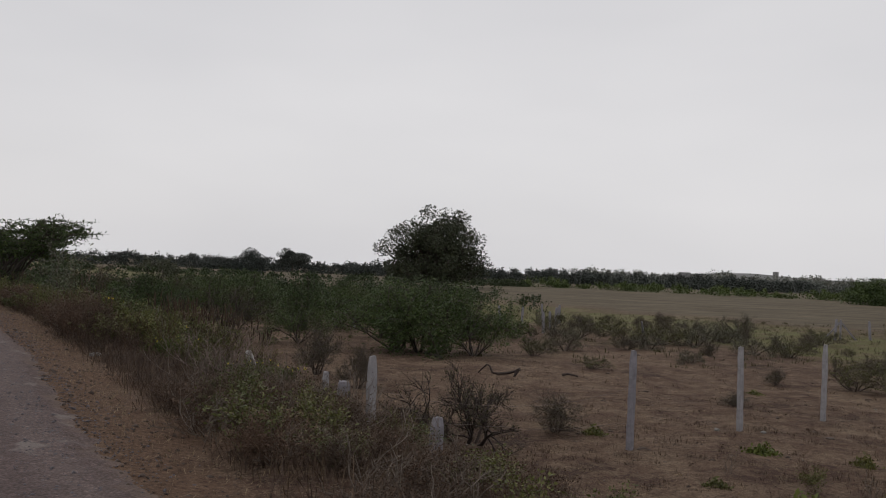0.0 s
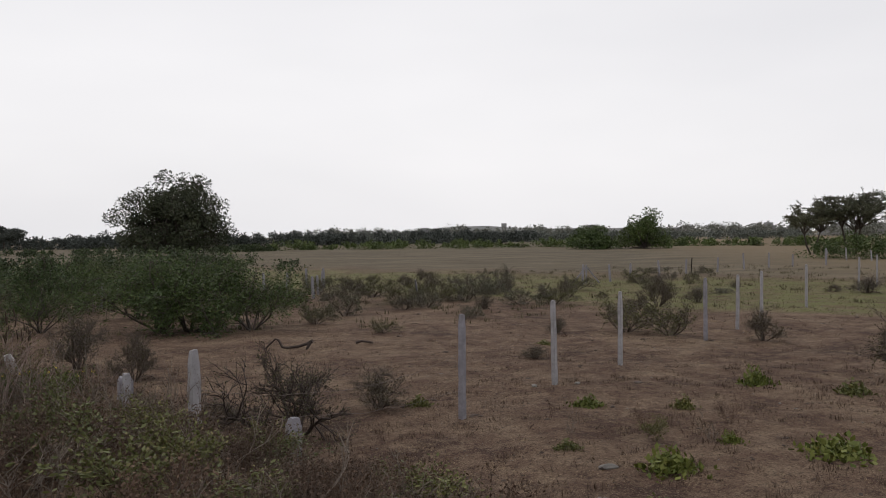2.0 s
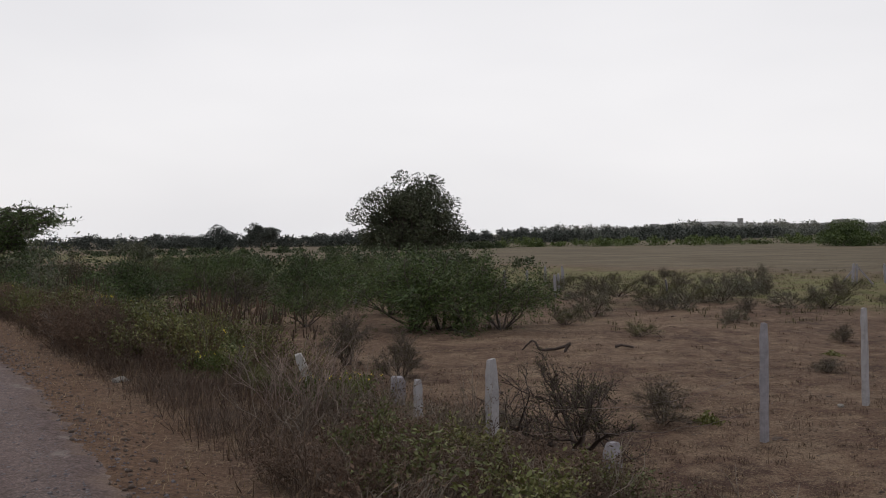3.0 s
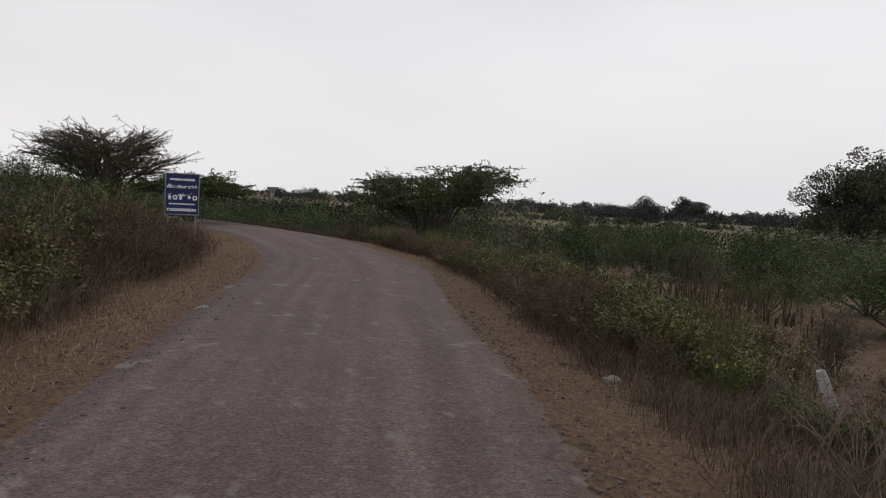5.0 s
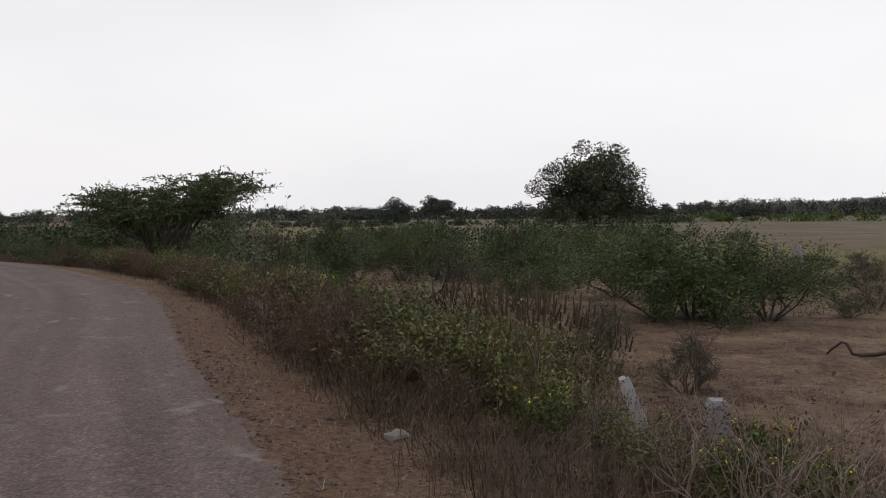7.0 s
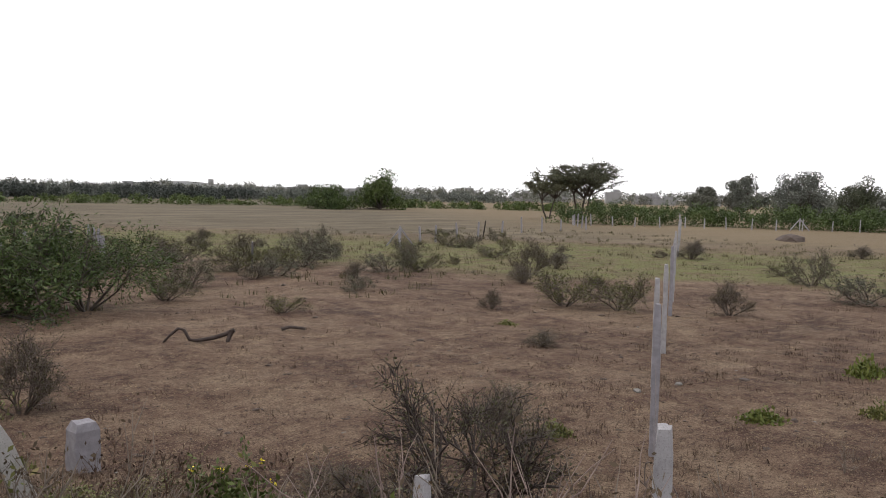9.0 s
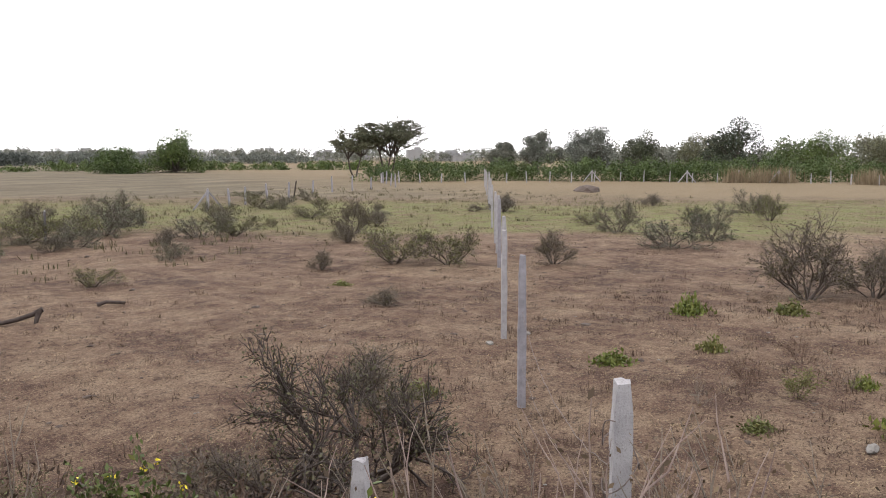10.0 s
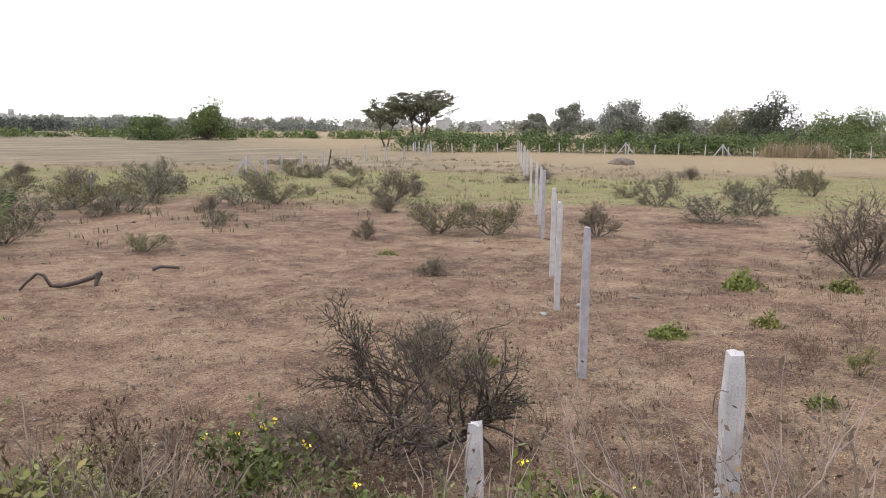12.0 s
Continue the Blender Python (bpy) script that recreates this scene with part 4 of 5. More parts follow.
line_posts([(68, 79), (77, 67.5), (88, 56), (92, 46), (93, 32), (96, 10)], 2.6, 1.35, "posts of the far fence", 200)
line_posts([(23.5, 52), (33, 58.5), (46, 65), (57, 67), (68, 79)], 4.2, 1.35, "posts of the field fence", 210, M_POST_GREY)
line_posts([(3.0, 52), (8, 60), (5, 47)], 3.4, 1.2, "posts of the field fence", 220, M_POST_GREY)
line_posts([(-8, 47), (-3.5, 46), (1.5, 46.5)], 2.3, 1.2, "posts of the field fence", 225)


def brace(x, y, s, rz, mat, label, both=True):
    ob = tagged(new("fence_brace"), label, "post", "braced fence corners")
    for nm, ang in (("brace_leg", 38), ("brace_leg", -38))[: 2 if both else 1]:
        me = post_mesh(300 + int(x), 1.55 * s, 0.1 * s, mat)
        c = part(nm, me, ob)
        c.matrix_basis = pose(-math.sin(radians(ang)) * 1.5 * s, 0, 0, 0, ang, 0)
    if both:
        part("upright", post_mesh(310 + int(x), 1.3 * s, 0.12 * s, mat), ob)
    ob.matrix_basis = place(x, y, ground_z(x, y), rz)


for x, y in ((85.3, 60), (90.6, 50.1), (92.3, 40)):
    brace(x, y, 1.15, -55, M_POST, "white A-shaped braced corner of the far fence")
brace(24.3, 53, 0.95, -25, M_POST_GREY, "leaning stone brace of a field fence")
brace(37, 59.5, 1.1, -120, M_BARK, "dark leaning wooden fence brace", False)
brace(9.4, 42.3, 0.95, -115, M_POST_GREY, "grey leaning fence brace among shrubs", False)


# ---- ground things ----
def stone_bm(r_, sx, sy, sz, cuts=2):
    bm = bmesh.new()
    bmesh.ops.create_icosphere(bm, subdivisions=cuts, radius=0.5)
    for v in bm.verts:
        k = 1 + 0.3 * noise.noise(v.co * 2.3 + Vector((r_, 0, 0))) + 0.12 * noise.noise(v.co * 6 + Vector((0, r_, 0)))
        v.co = Vector((v.co.x * sx * k, v.co.y * sy * k, max(v.co.z, -0.25) * sz * k))
    return bm


STONES = [(4.38, 14.03, 0.32, 0.12, 0.1, M_STONE, "flat pale stone on dry soil"), (-5.75, 14.6, 0.2, 0.13, 0.1, M_STONE, "pale stone at the road's edge"), (-11.15, 14.95, 0.3, 0.16, 0.1, M_STONE, "flat grey stone on the sandy shoulder"),
          (3.2, 12.1, 0.34, 0.3, 0.35, M_POST_GREY, "squared grey stone block in dry soil"), (-12.6, 13.6, 0.16, 0.12, 0.1, M_STONE, "pale stone under roadside weeds"),
          (5.9, 20.1, 0.16, 0.12, 0.08, M_STONE, "pale stones at a post's foot"), (6.9, 20.0, 0.14, 0.1, 0.07, M_STONE, "pale stones at a post's foot")]
for i, (x, y, sx, sy, sz, mat, label) in enumerate(STONES):
    ob = tagged(new("stone", bm_mesh("stone", stone_bm(i * 3.1, sx, sy, sz), mat)), label, "stone", "scattered stones")
    ob.matrix_basis = place(x, y, ground_z(x, y) + sz * 0.2, i * 50)

mound_bm = stone_bm(50, 3.6, 2.4, 1.0)
mound = tagged(new("soil_mound", bm_mesh("soil_mound", mound_bm, M_CLOD)), "low heap of dark soil on straw field", "mound")
mound.matrix_basis = place(60.0, 47.2, ground_z(60, 47.2) + 0.1, 30)


def limb(name, label, pts, r0, r1, mat):
    n, k = len(pts) - 1, 7
    v, f = [], []
    for i, p in enumerate(pts):
        ahead = Vector(pts[min(i + 1, n)]) - Vector(pts[max(i - 1, 0)])
        side = ahead.cross(Vector((0, 0, 1))).normalized()
        up = side.cross(ahead).normalized()
        r = r0 + (r1 - r0) * i / n
        for j in range(k):
            q = Vector(p) + (side * math.cos(j * math.tau / k) + up * math.sin(j * math.tau / k)) * r * (1 + 0.15 * math.sin(3.7 * i + j))
            v.append(q[:])
            if i < n:
                f.append((i * k + j, i * k + (j + 1) % k, (i + 1) * k + (j + 1) % k))
                f.append((i * k + j, (i + 1) * k + (j + 1) % k, (i + 1) * k + j))
    f += [(e, e + j, e + j + 1) for e in (0, n * k) for j in range(1, k - 1)]
    return tagged(new(name, mesh_of(name, v, f, mat)), label, "branch")


zf = ground_z(1.6, 28)
limb("fallen_branch", "crooked dark fallen branch lying on bare soil", [(2.15, 27.72, zf + 0.27), (2.02, 27.8, zf + 0.2), (1.75, 27.95, zf + 0.1), (1.45, 28.0, zf + 0.07), (1.3, 28.03, zf + 0.1), (1.2, 28.1, zf + 0.3), (1.12, 28.2, zf + 0.33), (0.95, 28.3, zf + 0.15), (0.85, 28.35, zf + 0.02)], 0.052, 0.022, M_TWIG)
limb("fallen_branch", "short forked end of a fallen branch", [(2.1, 27.75, zf + 0.24), (2.0, 27.7, zf + 0.1), (1.95, 27.62, zf + 0.0)], 0.06, 0.03, M_TWIG)
zb = ground_z(3.8, 28.3)
limb("dead_stick", "short dark stick on bare soil", [(3.6, 28.4, zb + 0.03), (3.75, 28.3, zb + 0.09), (4.05, 28.1, zb + 0.05)], 0.045, 0.03, M_TWIG)


# ---- signboard ----
def box_bm(sx, sy, sz, bevel=0.004):
    bm = bmesh.new()
    bmesh.ops.create_cube(bm, size=1)
    bmesh.ops.scale(bm, vec=(sx, sy, sz), verts=bm.verts)
    bmesh.ops.bevel(bm, geom=bm.edges[:], offset=bevel, segments=1, affect="EDGES")
    return bm


sign = tagged(new("signboard"), "blue roadside signboard with white lettering on posts", "sign")
SW, SH = 0.88, 1.12
part("panel", bm_mesh("panel", box_bm(SW, 0.02, SH), M_BLUE), sign)
for sx in (-1, 1):
    c = part("side_frame", bm_mesh("side_frame", box_bm(0.03, 0.035, SH + 0.03), M_POST_GREY), sign)
    c.location = (sx * SW / 2, 0, 0)
    c = part("leg", bm_mesh("leg", box_bm(0.05, 0.05, 2.0), M_POST_GREY), sign)
    c.location = (sx * SW * 0.42, 0.04, -0.75)
for sz in (-1, 1):
    c = part("rail", bm_mesh("rail", box_bm(SW, 0.035, 0.03), M_POST_GREY), sign)
    c.location = (0, 0, sz * SH / 2)


def lettering(words, size, z, width):
    cu = bpy.data.curves.new("lettering", "FONT")
    cu.body, cu.size, cu.align_x, cu.align_y, cu.extrude, cu.offset = words, size, "CENTER", "CENTER", 0.002, 0.007
    cu.materials.append(M_WHITE)
    ob = part("lettering", cu, sign, "white painted lettering")
    bpy.context.view_layer.update()
    k = width / max(ob.dimensions.x, 0.01)
    ob.matrix_basis = pose(0, -0.014, z, 90, 0, 0) @ Matrix.Diagonal((k, min(k, 1.4), 1, 1))


lettering("\u0c17\u0c4d\u0c30\u0c3e\u0c2e\u0c2a\u0c02\u0c1a\u0c3e\u0c2f\u0c24\u0c3f", 0.15, 0.2, 0.8)
lettering("\u0c17\u0c02\u0c17\u0c3e\u0c30\u0c02", 0.3, -0.07, 0.8)
r = random.Random(4)
for z, hgt, wid in ((0.4, 0.075, 0.66), (-0.27, 0.045, 0.68), (-0.43, 0.1, 0.78)):
    x = -wid / 2
    while x < wid / 2 - 0.04:
        wx = r.uniform(0.03, 0.065)
        c = part("letter_bar", bm_mesh("letter_bar", box_bm(wx, 0.006, hgt * r.uniform(0.65, 1), 0.002), M_WHITE), sign)
        c.location = (x + wx / 2, -0.014, z)
        x += wx + 0.014
sign.matrix_basis = place(-20.4, 23.9, 1.3, 43)


# ---- distant houses, tower and ridge ----
def house(x, y, w, d, h, storeys, rz, seed):
    r_ = random.Random(seed)
    ob = tagged(new("house"), "pale whitewashed flat-roofed house far off", "house", "distant houses")
    part("wall", bm_mesh("wall", box_bm(w, d, h, 0.05), M_WALL), ob).location = (0, 0, h / 2)
    part("roof", bm_mesh("roof", box_bm(w + 0.6, d + 0.6, 0.35, 0.05), M_WALL), ob).location = (0, 0, h + 0.17)
    part("parapet", bm_mesh("parapet", box_bm(w * 0.4, d * 0.5, 1.8, 0.05), M_WALL), ob).location = (w * 0.2, 0, h + 1.2)
    for s in range(storeys):
        for k in range(max(2, int(w / 4))):
            c = part("window", bm_mesh("window", box_bm(1.4, 0.2, 1.3, 0.02), M_WIN), ob)
            c.location = (-w / 2 + (k + 0.5) * w / max(2, int(w / 4)), -d / 2 - 0.05, 1.6 + s * 3.1)
    ob.matrix_basis = place(x, y, FIELD - 1.0 + r_.uniform(0, 3), rz)


r = random.Random(12)
for i in range(15):
    u = i / 14
    house(250 + 170 * u + r.uniform(-10, 10), 560 - 260 * u + r.uniform(-12, 12), r.uniform(9, 20), 10, r.choice([3.2, 4.5, 5.0, 6.5]), r.choice([1, 2, 2]), -40 + r.uniform(-12, 12), i)
for x, y in ((40, 335), (95, 340)):
    house(x, y, r.uniform(8, 11), 8, 3.0, 1, r.uniform(-20, 20), int(x))
tower = tagged(new("water_tower"), "pale concrete water tower on the skyline", "tower")
for k in range(4):
    a = math.pi / 4 + k * math.pi / 2
    c = part("column", bm_mesh("column", box_bm(0.5, 0.5, 9.5, 0.05), M_WALL), tower)
    c.location = (1.3 * math.cos(a), 1.3 * math.sin(a), 4.2)
bm = bmesh.new()
bmesh.ops.create_cone(bm, cap_ends=True, segments=16, radius1=1.9, radius2=1.9, depth=3.0)
part("tank", bm_mesh("tank", bm, M_WALL), tower).location = (0, 0, 9.8)
tower.matrix_basis = place(221.7, 560.5, -2)

# a funnel-shaped overhead tank beyond the road bend
tank = tagged(new("water_tank"), "pale funnel-shaped concrete water tank beyond scrub", "tower")
bm = bmesh.new()
bmesh.ops.create_cone(bm, cap_ends=True, segments=14, radius1=0.7, radius2=2.2, depth=2.0)
part("bowl", bm_mesh("bowl", bm, M_WALL), tank).location = (0, 0, 5.0)
bm = bmesh.new()
bmesh.ops.create_cone(bm, cap_ends=True, segments=10, radius1=0.8, radius2=0.7, depth=4.4)
part("shaft", bm_mesh("shaft", bm, M_WALL), tank).location = (0, 0, 1.9)
tank.matrix_basis = place(-192, 242, -3.1)

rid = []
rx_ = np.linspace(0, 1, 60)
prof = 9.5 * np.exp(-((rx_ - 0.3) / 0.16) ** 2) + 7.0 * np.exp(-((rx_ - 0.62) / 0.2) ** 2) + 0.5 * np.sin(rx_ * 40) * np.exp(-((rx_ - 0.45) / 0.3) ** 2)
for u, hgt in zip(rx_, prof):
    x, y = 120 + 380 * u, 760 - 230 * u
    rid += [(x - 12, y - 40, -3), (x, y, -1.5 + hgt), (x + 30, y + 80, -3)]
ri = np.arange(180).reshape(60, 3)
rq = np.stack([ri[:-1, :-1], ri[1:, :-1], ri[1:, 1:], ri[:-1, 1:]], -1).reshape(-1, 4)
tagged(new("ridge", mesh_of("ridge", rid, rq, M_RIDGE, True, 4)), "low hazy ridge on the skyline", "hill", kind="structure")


# ---- weeds and grass ----
def weed(seed, h=0.8, stems=5, leaf=M_LEAF_WEED, per=6, size=0.065, flowers=0, wood=M_STRAW_DARK, seeds=0, least=0.003, kids=5, tilt=0.5):
    r = np.random.default_rng(seed)
    segs, tips, ways = grow(r, stems, h * 0.62, 0.009, 3, kids, 0.45, 0.1, 0.16, 0.6, 4, 0.25, tilt, least)
    sv, sf = prisms(segs)
    out = [("branchwork", mesh_of("branchwork", sv, sf, wood), "")]
    if per:
        lp, lw = scatter_leaves(r, tips, ways, per, 0.04)
        lv, lf = leaves(lp, size, r, 0.48, lw, 0.2)
        out.append(("foliage", mesh_of("foliage", lv, lf, leaf), ""))
    if flowers:
        top = tips[np.argsort(tips[:, 2])[-flowers * 3:]]
        top = top[r.permutation(len(top))[:flowers]]
        fp = np.repeat(top, 7, 0) + r.normal(0, 0.012, (len(top) * 7, 3))
        fv, ff = leaves(fp, 0.026, r, 0.75)
        out.append(("flower_head", mesh_of("flower_head", fv, ff, M_YELLOW), "bright yellow flowers"))
    if seeds:
        top = tips[np.argsort(tips[:, 2])[-seeds * 2:]][r.permutation(seeds * 2)[:seeds]]
        hd = np.concatenate([top, top + np.array([0, 0, 0.14]) + r.normal(0, 0.02, (len(top), 3)), np.full((len(top), 1), 0.014), np.full((len(top), 1), 0.007)], 1)
        fv, ff = prisms(hd, 5)
        out.append(("seed_spike", mesh_of("seed_spike", fv, ff, M_SEED), "dark brown seed spikes"))
    return out


G = "roadside weeds"
WEEDS = {
    0: ("weed", "leafy green roadside weed with yellow flowers", "weed", G, weed(81, 0.85, 5, M_LEAF_CASSIA, 4, 0.055, 5, kids=4)),
    1: ("olive_weed", "thin olive-leaved roadside weed", "weed", G, weed(82, 0.95, 6, M_LEAF_WEED, 3, 0.048, kids=4)),
    2: ("dry_weed", "bare brown dry weed stalks", "weed", G, weed(83, 0.9, 7, M_STRAW_DARK, 1, 0.035, kids=4)),
    3: ("seed_weed", "tall dry stalks with dark seed spikes", "weed", G, weed(84, 1.1, 9, M_LEAF_WEED, 1, 0.04, 0, M_STRAW_DARK, 22, kids=4)),
    4: ("dry_twig_plant", "fine pale dry twigs among weeds", "weed", G, weed(85, 0.9, 5, M_STRAW, 1, 0.03, 0, M_TWIG_PALE, 0, 0.0055, kids=3)),
    5: ("tall_weed", "tall pale-leaved weed at the road's edge", "weed", G, weed(86, 1.9, 3, M_LEAF_DUSTY, 3, 0.075, 0, M_TWIG_PALE, kids=3, tilt=0.16)),
    7: ("dry_stalks_plant", "long bare pinkish dry stalks by the shoulder", "weed", G, weed(88, 1.15, 7, M_STRAW, 1, 0.03, 0, M_STALK, 0, 0.004, kids=2)),
    6: ("brush_weed", "reddish-brown dry brush on the roadside slope", "weed", G, weed(87, 0.8, 10, M_BRUSH, 2, 0.03, 0, M_BRUSH, kids=5)),
}
spots = []
r = np.random.default_rng(31)


def along_edge(s_y, e):
    """A place e metres right of the road's edge where the edge has that y."""
    i = int(np.argmin(np.abs(LINE[:, 1] - s_y)))
    d = LINE[min(i + 1, len(LINE) - 1)] - LINE[max(i - 1, 0)]
    d = d / np.linalg.norm(d)
    x, y = LINE[i] + (s_y - LINE[i, 1]) / max(d[1], 0.2) * d
    return x + d[1] * e, y - d[0] * e


for _ in range(380):
    sy = r.uniform(5.0, 32)
    e = 1.0 + abs(r.normal(0.35, 2.0))
    if e > 6.8:
        continue
    x, y = along_edge(sy, e)
    # a trampled gap where the verge stays low
    az, away = math.degrees(math.atan2(y - 12.4, x + 5.5)), math.hypot(x + 5.5, y - 12.4)
    k = int(r.choice([6, 2, 4, 1, 6, 2, 4] if y < 13.2 else [6, 6, 2, 6, 1, 4] if e < 2.0 else [1, 1, 0, 1, 6, 4, 3, 1] if e < 4.2 else [1, 2, 4, 3, 1]))
    s, sz = r.uniform(0.75, 1.2), r.uniform(0.65, 1.15)
    if away < 2.4:
        continue
    if 2 < az < 74 and away < 8:
        if away < 2.6 or r.uniform() < 0.35:
            continue
        s, sz = s * 0.6, sz * 0.42
    elif y < 13:
        s, sz = s * 0.8, sz * 0.6
    elif abs(x + 4.05 - 0.09 * (y - 16.6)) < 0.65 and 11.5 < y < 16.8:
        s, sz = s * 0.7, sz * 0.4
    elif 13 < y < 24:
        sz *= 0.95 if e < 2.6 else 0.62
    elif y > 24:
        s, sz = s * 1.1, sz * 0.85
    spots.append((k, x, y, r.uniform(0, 360), s, sz))
for _ in range(30):
    a_, d_ = r.choice([r.uniform(8, 30), r.uniform(8, 72)]), r.uniform(2.5, 4.4)
    spots.append((4, -5.5 + d_ * math.cos(radians(a_)), 12.6 + d_ * math.sin(radians(a_)), r.uniform(0, 360), 0.75, r.uniform(0.5, 1.0)))
for x, y, k, s in [(-3.64, 13.4, 7, 1.0), (-3.45, 13.75, 7, 0.9), (-3.3, 13.05, 7, 0.95), (-3.05, 13.5, 7, 0.9), (-3.9, 14.0, 7, 0.75), (-2.6, 13.6, 7, 0.8), (-4.75, 14.95, 0, 0.6), (-3.5, 14.6, 0, 0.6), (-3.45, 14.75, 0, 0.6), (-3.04, 14.2, 0, 0.75), (-5.3, 16.6, 0, 0.85), (-3.0, 16.2, 0, 0.8), (-7.6, 19.5, 0, 1.0), (-3.2, 11.6, 4, 0.9), (-2.6, 10.9, 1, 0.7), (-1.9, 14.7, 1, 0.6), (-2.7, 14.6, 2, 0.7), (-3.0, 13.5, 4, 0.9), (-2.5, 13.1, 4, 0.8), (-2.8, 15.7, 2, 0.9),
                   (-3.5, 16.4, 2, 0.9), (-4.6, 18.4, 3, 1.15), (-5.2, 19.2, 3, 1.15), (-5.6, 18.5, 3, 1.0), (-4.9, 17.9, 3, 1.0), (-5.9, 19.4, 3, 1.1), (-4.2, 18.9, 3, 1.0), (-5.3, 17.0, 1, 1.0), (-5.0, 17.6, 1, 1.0), (-2.0, 13.0, 4, 0.8), (-1.7, 15.2, 4, 0.7),
                   (-10.6, 22.9, 5, 1.0), (-10.2, 23.4, 5, 0.9), (-6.3, 20.4, 1, 1.3), (-7.2, 21.8, 1, 1.3), (-8.2, 23.5, 1, 1.3), (6.1, 15.9, 2, 0.6), (4.8, 16.1, 4, 0.6), (5.9, 15.2, 1, 0.55), (7.6, 15.6, 2, 0.6), (6.6, 14.7, 4, 0.6)]:
    spots.append((k, x, y, r.uniform(0, 360), s, s))
# the left-hand verge: taller and denser
for _ in range(120):
    sy = r.uniform(9.5, 24.5)
    e = -ROAD_W - 1.35 - abs(r.normal(0, 1.9))
    x, y = along_edge(sy, e)
    far = min(1.0, (-e - ROAD_W - 1.0) / 2.2)
    spots.append((int(r.choice([1, 2, 6, 4, 6, 2])), x, y, r.uniform(0, 360), 0.9 + 0.6 * far, 0.65 + 1.15 * far))
repeat(WEEDS, spots)
spots = []
for _ in range(18):
    x, y = along_edge(r.uniform(10, 21), -ROAD_W - 3.3 - abs(r.normal(0, 1.3)))
    spots.append((int(r.integers(0, 4)), x, y, r.uniform(0, 360), 0.6, 0.56))
repeat({k: (v[0], "green-brown bush on the grassy bank by the road", "bush", "bushes on the bank", v[4]) for k, v in GREEN.items()}, spots)


def tuft(seed, leaf, n=220, rad=0.22, size=0.07):
    r = np.random.default_rng(seed)
    q = r.normal(0, rad * 0.5, (n, 3))
    q[:, 2] = np.abs(r.normal(0, 0.09, n)) * np.clip(1.3 - np.hypot(q[:, 0], q[:, 1]) / rad, 0.2, 1.3)
    return [("foliage", mesh_of("foliage", *leaves(q, size, r, 0.55, np.tile([0, 0, 0.5], (n, 1))), leaf), "")]


TUFTS = {0: ("green_tuft", "small fresh green leafy tuft on bare soil", "weed", "green tufts", tuft(91, M_LEAF_FRESH, 520, 0.26)),
         1: ("green_tuft", "small dull green leafy tuft on bare soil", "weed", "green tufts", tuft(92, M_LEAF_WEED, 420, 0.24))}
repeat(TUFTS, [(0, 10.4, 18.4, 0, 1.2, 1.7), (1, 11.5, 16.8, 40, 1.3, 1.3), (1, 7.6, 16.95, 80, 0.8, 1.1), (0, 6.1, 17.95, 120, 1.1, 1.0), (0, 5.2, 13.7, 10, 1.6, 1.5), (0, 7.85, 13.35, 50, 1.9, 1.5),
               (1, 3.0, 19.2, 20, 0.9, 0.9), (1, 4.3, 15.2, 20, 0.8, 0.7), (1, -3.3, 21.4, 0, 0.8, 1.0), (1, 9.3, 27.0, 0, 1.0, 0.6), (0, 6.9, 14.6, 0, 0.7, 0.8)])


def grass(name, label, pts, h, leaf, seed, width=0.012, lean=0.4):
    r = np.random.default_rng(seed)
    z = height(pts[:, 0], pts[:, 1]) - 0.01
    v, f = blades(np.column_stack([pts, z]), h, r, width, lean)
    return tagged(new(name, mesh_of(name, v, f, leaf)), label, "grass", kind="stuff")


def verge_points(n, e0, e1, side, seed, y0=2.0, y1=36.0):
    r = np.random.default_rng(seed)
    i = r.integers(0, len(fineline), n * 4)
    ok = (fineline[i, 1] > y0) & (fineline[i, 1] < y1)
    i = i[ok][:n]
    k = len(i)
    clump = r.normal(0, 1, (240, 2))
    e = e0 + (e1 - e0) * r.beta(1.2, 1.6, k)
    p = fineline[i] - leftn[i] * (e * side)[:, None] + tang[i] * r.uniform(-0.6, 0.6, (k, 1))
    p = p + clump[r.integers(0, 240, k)] * 0.1 + r.normal(0, 0.08, (k, 2))
    return p


vp = verge_points(32000, 0.95, 6.2, 1, 301)
grass("dry_verge_grass", "brown dry grass on the roadside slope", vp, 0.18 + 0.12 * np.sin(vp[:, 0] * 1.7) * np.sin(vp[:, 1] * 1.3), M_STRAW_DARK, 302, 0.008, 1.1)
vp = verge_points(62000, 0.95, 4.6, 1, 309)
vp = vp[np.sin(vp[:, 0] * 2.3 + 0.7) * np.sin(vp[:, 1] * 1.9) + 0.6 * np.sin(vp[:, 0] * 5.1 - vp[:, 1] * 3.3) > -0.2]
vh = 0.24 + 0.13 * np.sin(vp[:, 0] * 2.9 + 1) * np.sin(vp[:, 1] * 2.3)
grass("verge_brush", "fine reddish-brown dry brush beside the shoulder", vp, vh, M_BRUSH, 310, 0.005, 1.1)
vp = verge_points(3500, 0.3, 1.3, 1, 340)
grass("shoulder_grass", "short dry straw tufts on the sandy shoulder", vp, np.full(len(vp), 0.05), M_STRAW_PALE, 341, 0.008, 1.4)
vp = verge_points(10000, 1.0, 6.5, 1, 303)
grass("dry_verge_straw", "straw-coloured dry grass on the roadside slope", vp, np.full(len(vp), 0.24), M_STRAW, 304, 0.008, 1.0)
vp = verge_points(24000, ROAD_W + 1.1, ROAD_W + 6.5, -1, 305, 6, 31)
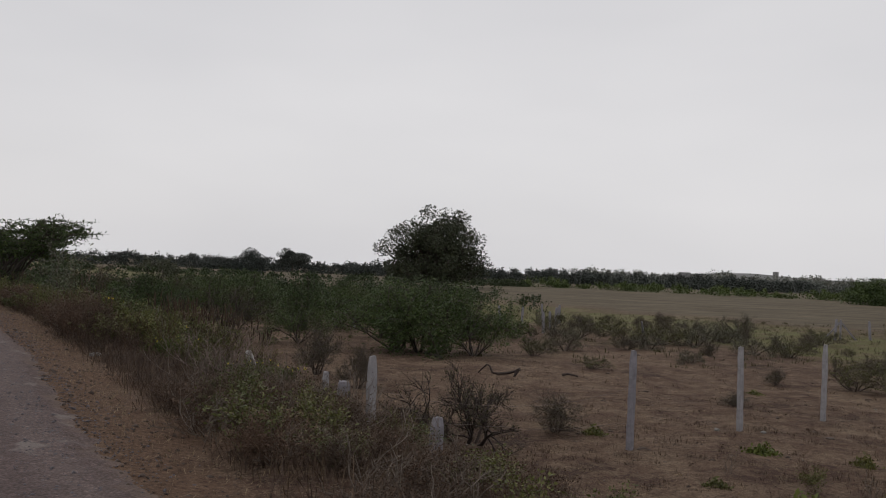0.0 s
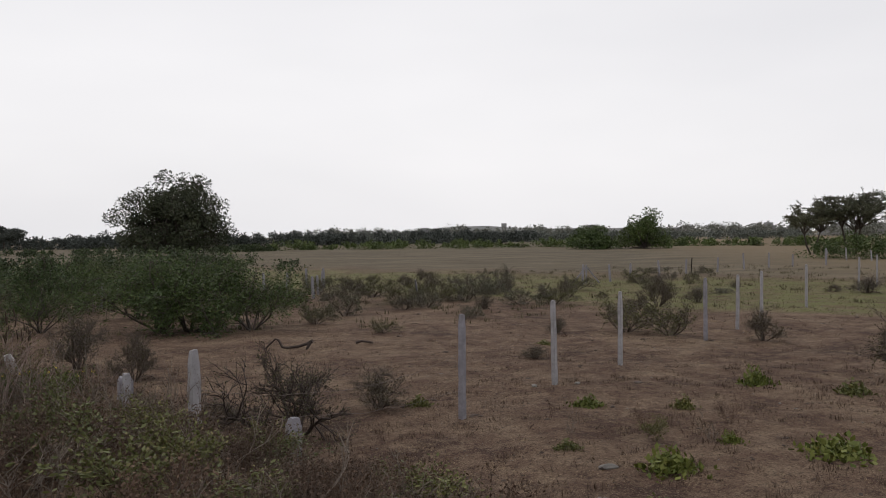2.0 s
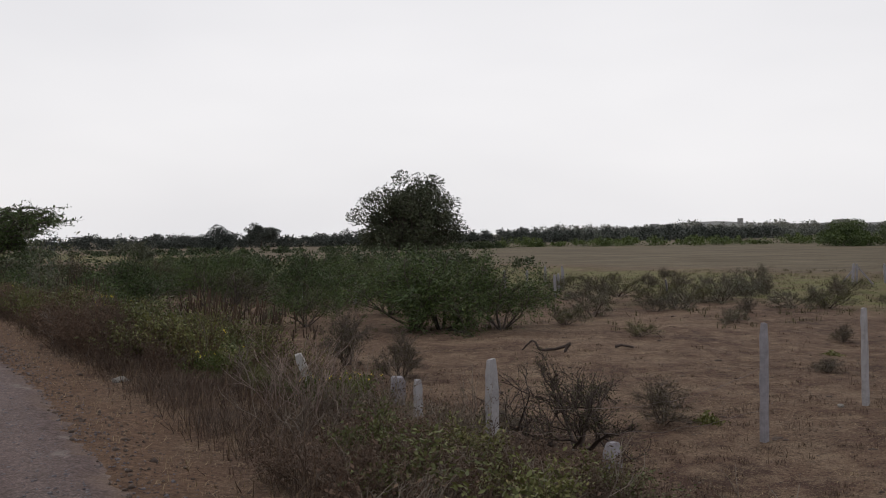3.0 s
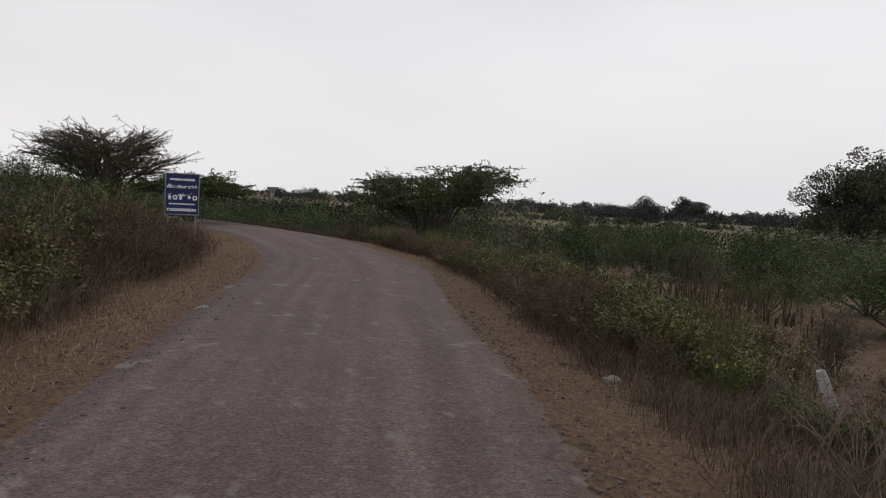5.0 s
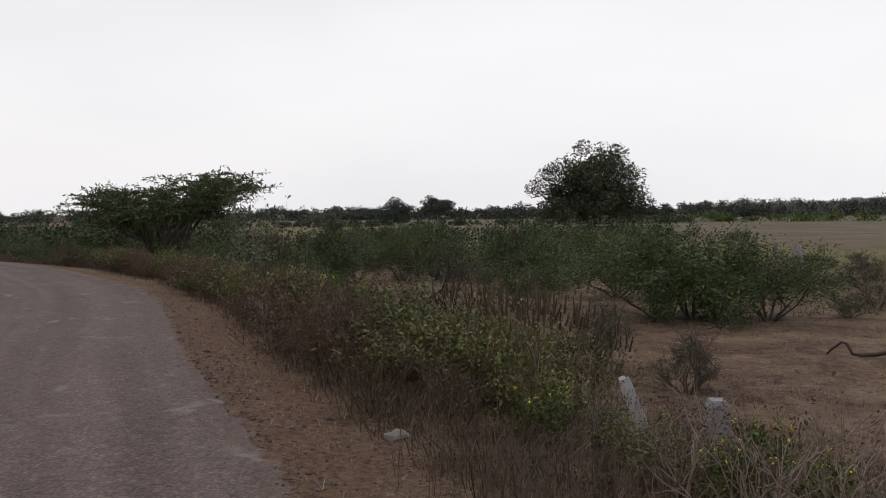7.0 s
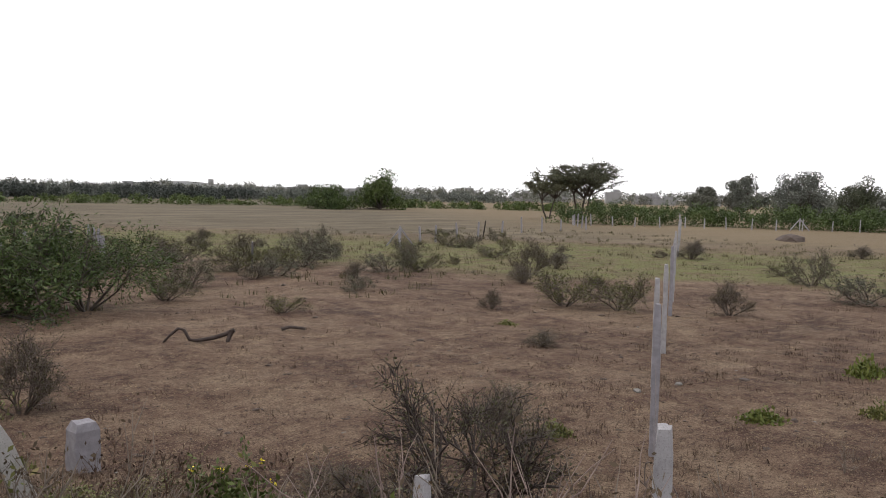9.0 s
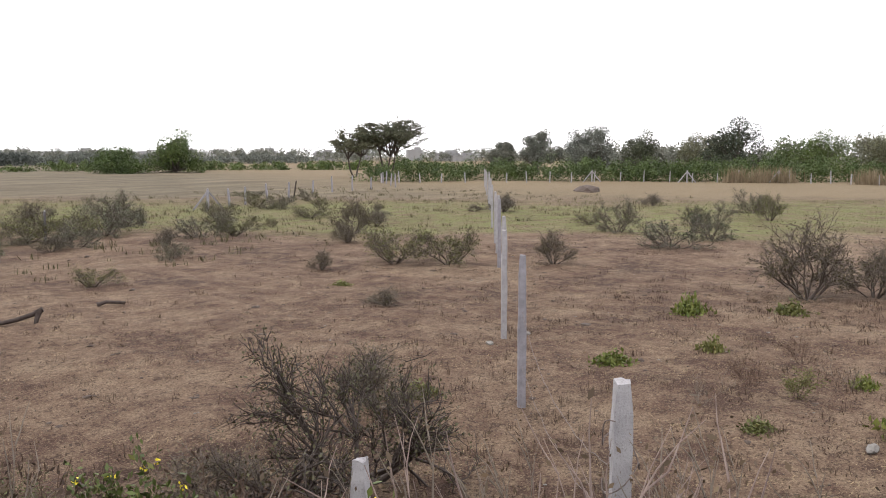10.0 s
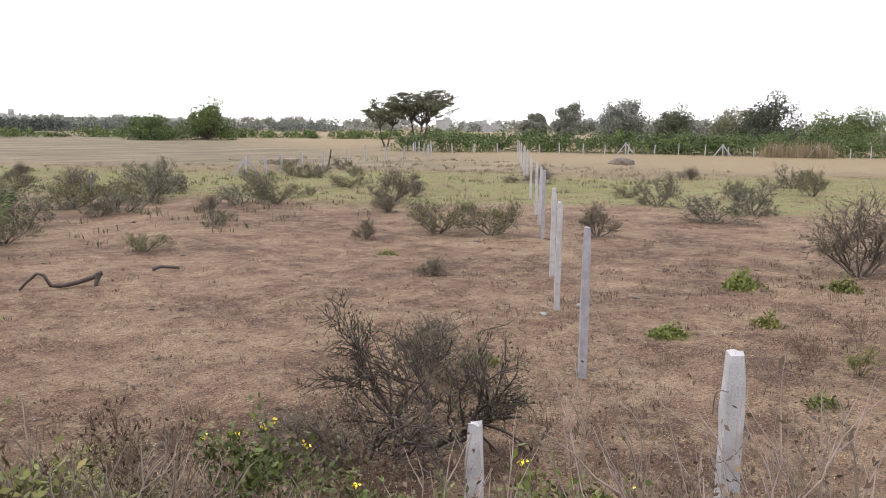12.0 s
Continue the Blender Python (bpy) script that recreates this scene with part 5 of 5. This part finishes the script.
grass("bank_grass", "tall brown dry grass on the roadside bank", vp[:13000], np.full(len(vp[:13000]), 0.5), M_STRAW, 306, 0.008, 1.0)
grass("bank_brush", "reddish dry brush on the roadside bank", vp[13000:], np.full(len(vp[13000:]), 0.5), M_BRUSH, 345, 0.007, 0.9)
vp = verge_points(5000, ROAD_W + 0.2, ROAD_W + 1.3, -1, 307, 6, 31)
grass("shoulder_straw", "short yellow straw on the sandy shoulder", vp, np.full(len(vp), 0.06), M_STRAW_PALE, 308, 0.012, 1.2)


def field_points(n, seed, box, clumps):
    r = np.random.default_rng(seed)
    x0, x1, y0, y1 = box
    c = np.column_stack([r.uniform(x0, x1, clumps), r.uniform(y0, y1, clumps)])
    p = c[r.integers(0, clumps, n)] + r.normal(0, 0.09, (n, 2))
    return p[off_edge(p[:, 0], p[:, 1]) > 3.6]


fp = field_points(26000, 311, (-6, 18, 11, 30), 1500)
fp = fp[np.sin(fp[:, 0] * 0.9 + 1) * np.sin(fp[:, 1] * 0.8) + 0.5 * np.sin(fp[:, 0] * 2.7 + fp[:, 1]) > -0.25]
grass("field_straw", "sparse short dry grass over the bare field", fp, np.full(len(fp), 0.03), M_STRAW_PALE, 312, 0.014, 3.0)
fp = field_points(22000, 313, (-4, 16, 11, 26), 1800)
grass("field_stubble", "trampled grass litter on the field", fp, np.full(len(fp), 0.03), M_STRAW, 314, 0.014, 3.0)
fp = field_points(7000, 315, (-6, 14, 11, 26), 420)
grass("field_debris", "dark dry leaf litter on the field", fp, np.full(len(fp), 0.04), M_STRAW_DARK, 316, 0.02, 2.0)
r = np.random.default_rng(317)
gp = np.column_stack([r.uniform(8, 70, 50000), r.uniform(18, 70, 50000)])
sv = 0.8 * gp[:, 0] + 0.6 * gp[:, 1]
gp = gp[(sv > 37 + 3 * np.sin(gp[:, 0] * 0.7)) & (sv < 62)]
grass("meadow_grass", "short green grass strip across the field", gp, np.full(len(gp), 0.06), M_GRASS, 318, 0.03, 2.0)
r = np.random.default_rng(319)
rp = np.concatenate([r.normal((x, y), (0.6, 0.7), (300, 2)) for x, y in ((91.0, 44.3), (91.8, 41.6), (92.4, 39.6), (94, 31), (94.6, 28.5), (96, 24))])
grass("dry_reeds", "pale straw-coloured reeds by the far fence", rp, np.full(len(rp), 1.55), M_STRAW_PALE, 320, 0.06, 0.3)

r = np.random.default_rng(350)
hc = np.column_stack([r.uniform(-12, 55, 900), r.uniform(33, 74, 900)])
hp = hc[r.integers(0, 900, 9000)] + r.normal(0, 0.16, (9000, 2))
hp = hp[off_edge(hp[:, 0], hp[:, 1]) > 8]
grass("field_herbs", "low olive herbs and dry stems dotted over the far field", hp, np.full(len(hp), 0.2), M_LEAF_OLIVE, 351, 0.03, 0.7)

fp = np.concatenate([field_points(9000, 352, (-4, 15, 11.5, 21), 420), field_points(5000, 353, (-4, 26, 20, 34), 420)])
grass("field_tufts", "small brown dry grass tufts on bare soil", fp, np.full(len(fp), 0.1), M_BRUSH, 354, 0.01, 0.9)

# clods, dung and road chippings scattered on the shoulder, the road's edge and the field
bm = stone_bm(7, 1, 0.8, 0.7, 1)
bmesh.ops.triangulate(bm, faces=bm.faces[:])
bm.verts.index_update()
PEBBLE_V = np.array([v.co[:] for v in bm.verts])
PEBBLE_F = np.array([[v.index for v in f.verts] for f in bm.faces])
bm.free()


def pebbles(name, label, pts, z, sizes, mat, seed, squash=1.0):
    r = np.random.default_rng(seed)
    n = len(pts)
    th = r.uniform(0, math.tau, n)
    c, s_ = np.cos(th)[:, None], np.sin(th)[:, None]
    q = PEBBLE_V[None] * (1 + 0.25 * r.normal(size=(n, len(PEBBLE_V), 1))) * np.asarray(sizes)[:, None, None]
    v = np.stack([q[..., 0] * c - q[..., 1] * s_ + pts[:, :1], q[..., 0] * s_ + q[..., 1] * c + pts[:, 1:2], q[..., 2] * squash + np.asarray(z)[:, None]], -1)
    f = PEBBLE_F[None] + (np.arange(n) * len(PEBBLE_V))[:, None, None]
    return tagged(new(name, mesh_of(name, v, f, mat, True)), label, name.split("_")[-1], kind="stuff")


r = np.random.default_rng(330)
cp = np.concatenate([verge_points(3000, -0.05, 1.15, 1, 331, 2, 24), verge_points(1800, ROAD_W - 0.05, ROAD_W + 1.3, -1, 332, 6, 26), field_points(1700, 333, (-3, 22, 11, 42), 1700)])
pebbles("soil_clods", "small dark soil clods scattered on the ground", cp, height(cp[:, 0], cp[:, 1]), r.gamma(1.1, 0.011, len(cp)) + 0.007, M_CLOD, 334)
cp = field_points(2600, 335, (-4, 34, 11, 48), 1300)
pebbles("field_dung", "dark dry dung and litter lumps on bare soil", cp, height(cp[:, 0], cp[:, 1]), r.gamma(1.6, 0.028, len(cp)) + 0.02, M_CLOD, 336, 0.5)
cp = field_points(1100, 337, (-4, 28, 11, 40), 700)
pebbles("field_pebbles", "small pale stones on bare soil", cp, height(cp[:, 0], cp[:, 1]), r.gamma(1.2, 0.012, len(cp)) + 0.008, M_STONE, 338, 0.6)
cp = np.concatenate([verge_points(7000, -0.5, 0.45, 1, 342, 0, 24), verge_points(3500, ROAD_W - 0.35, ROAD_W + 0.3, -1, 343, 4, 26)])
ce = off_edge(cp[:, 0], cp[:, 1])
cz = np.where((ce < -0.12) & (ce > -ROAD_W + 0.12), 0.004 + 0.03 * (1 - (2 * -ce / ROAD_W - 1) ** 2), height(cp[:, 0], cp[:, 1]) + 0.002)
pebbles("road_chippings", "loose blue-grey chippings along the road's broken edge", cp, cz, r.gamma(1.4, 0.006, len(cp)) + 0.006, M_CHIP, 344, 0.8)
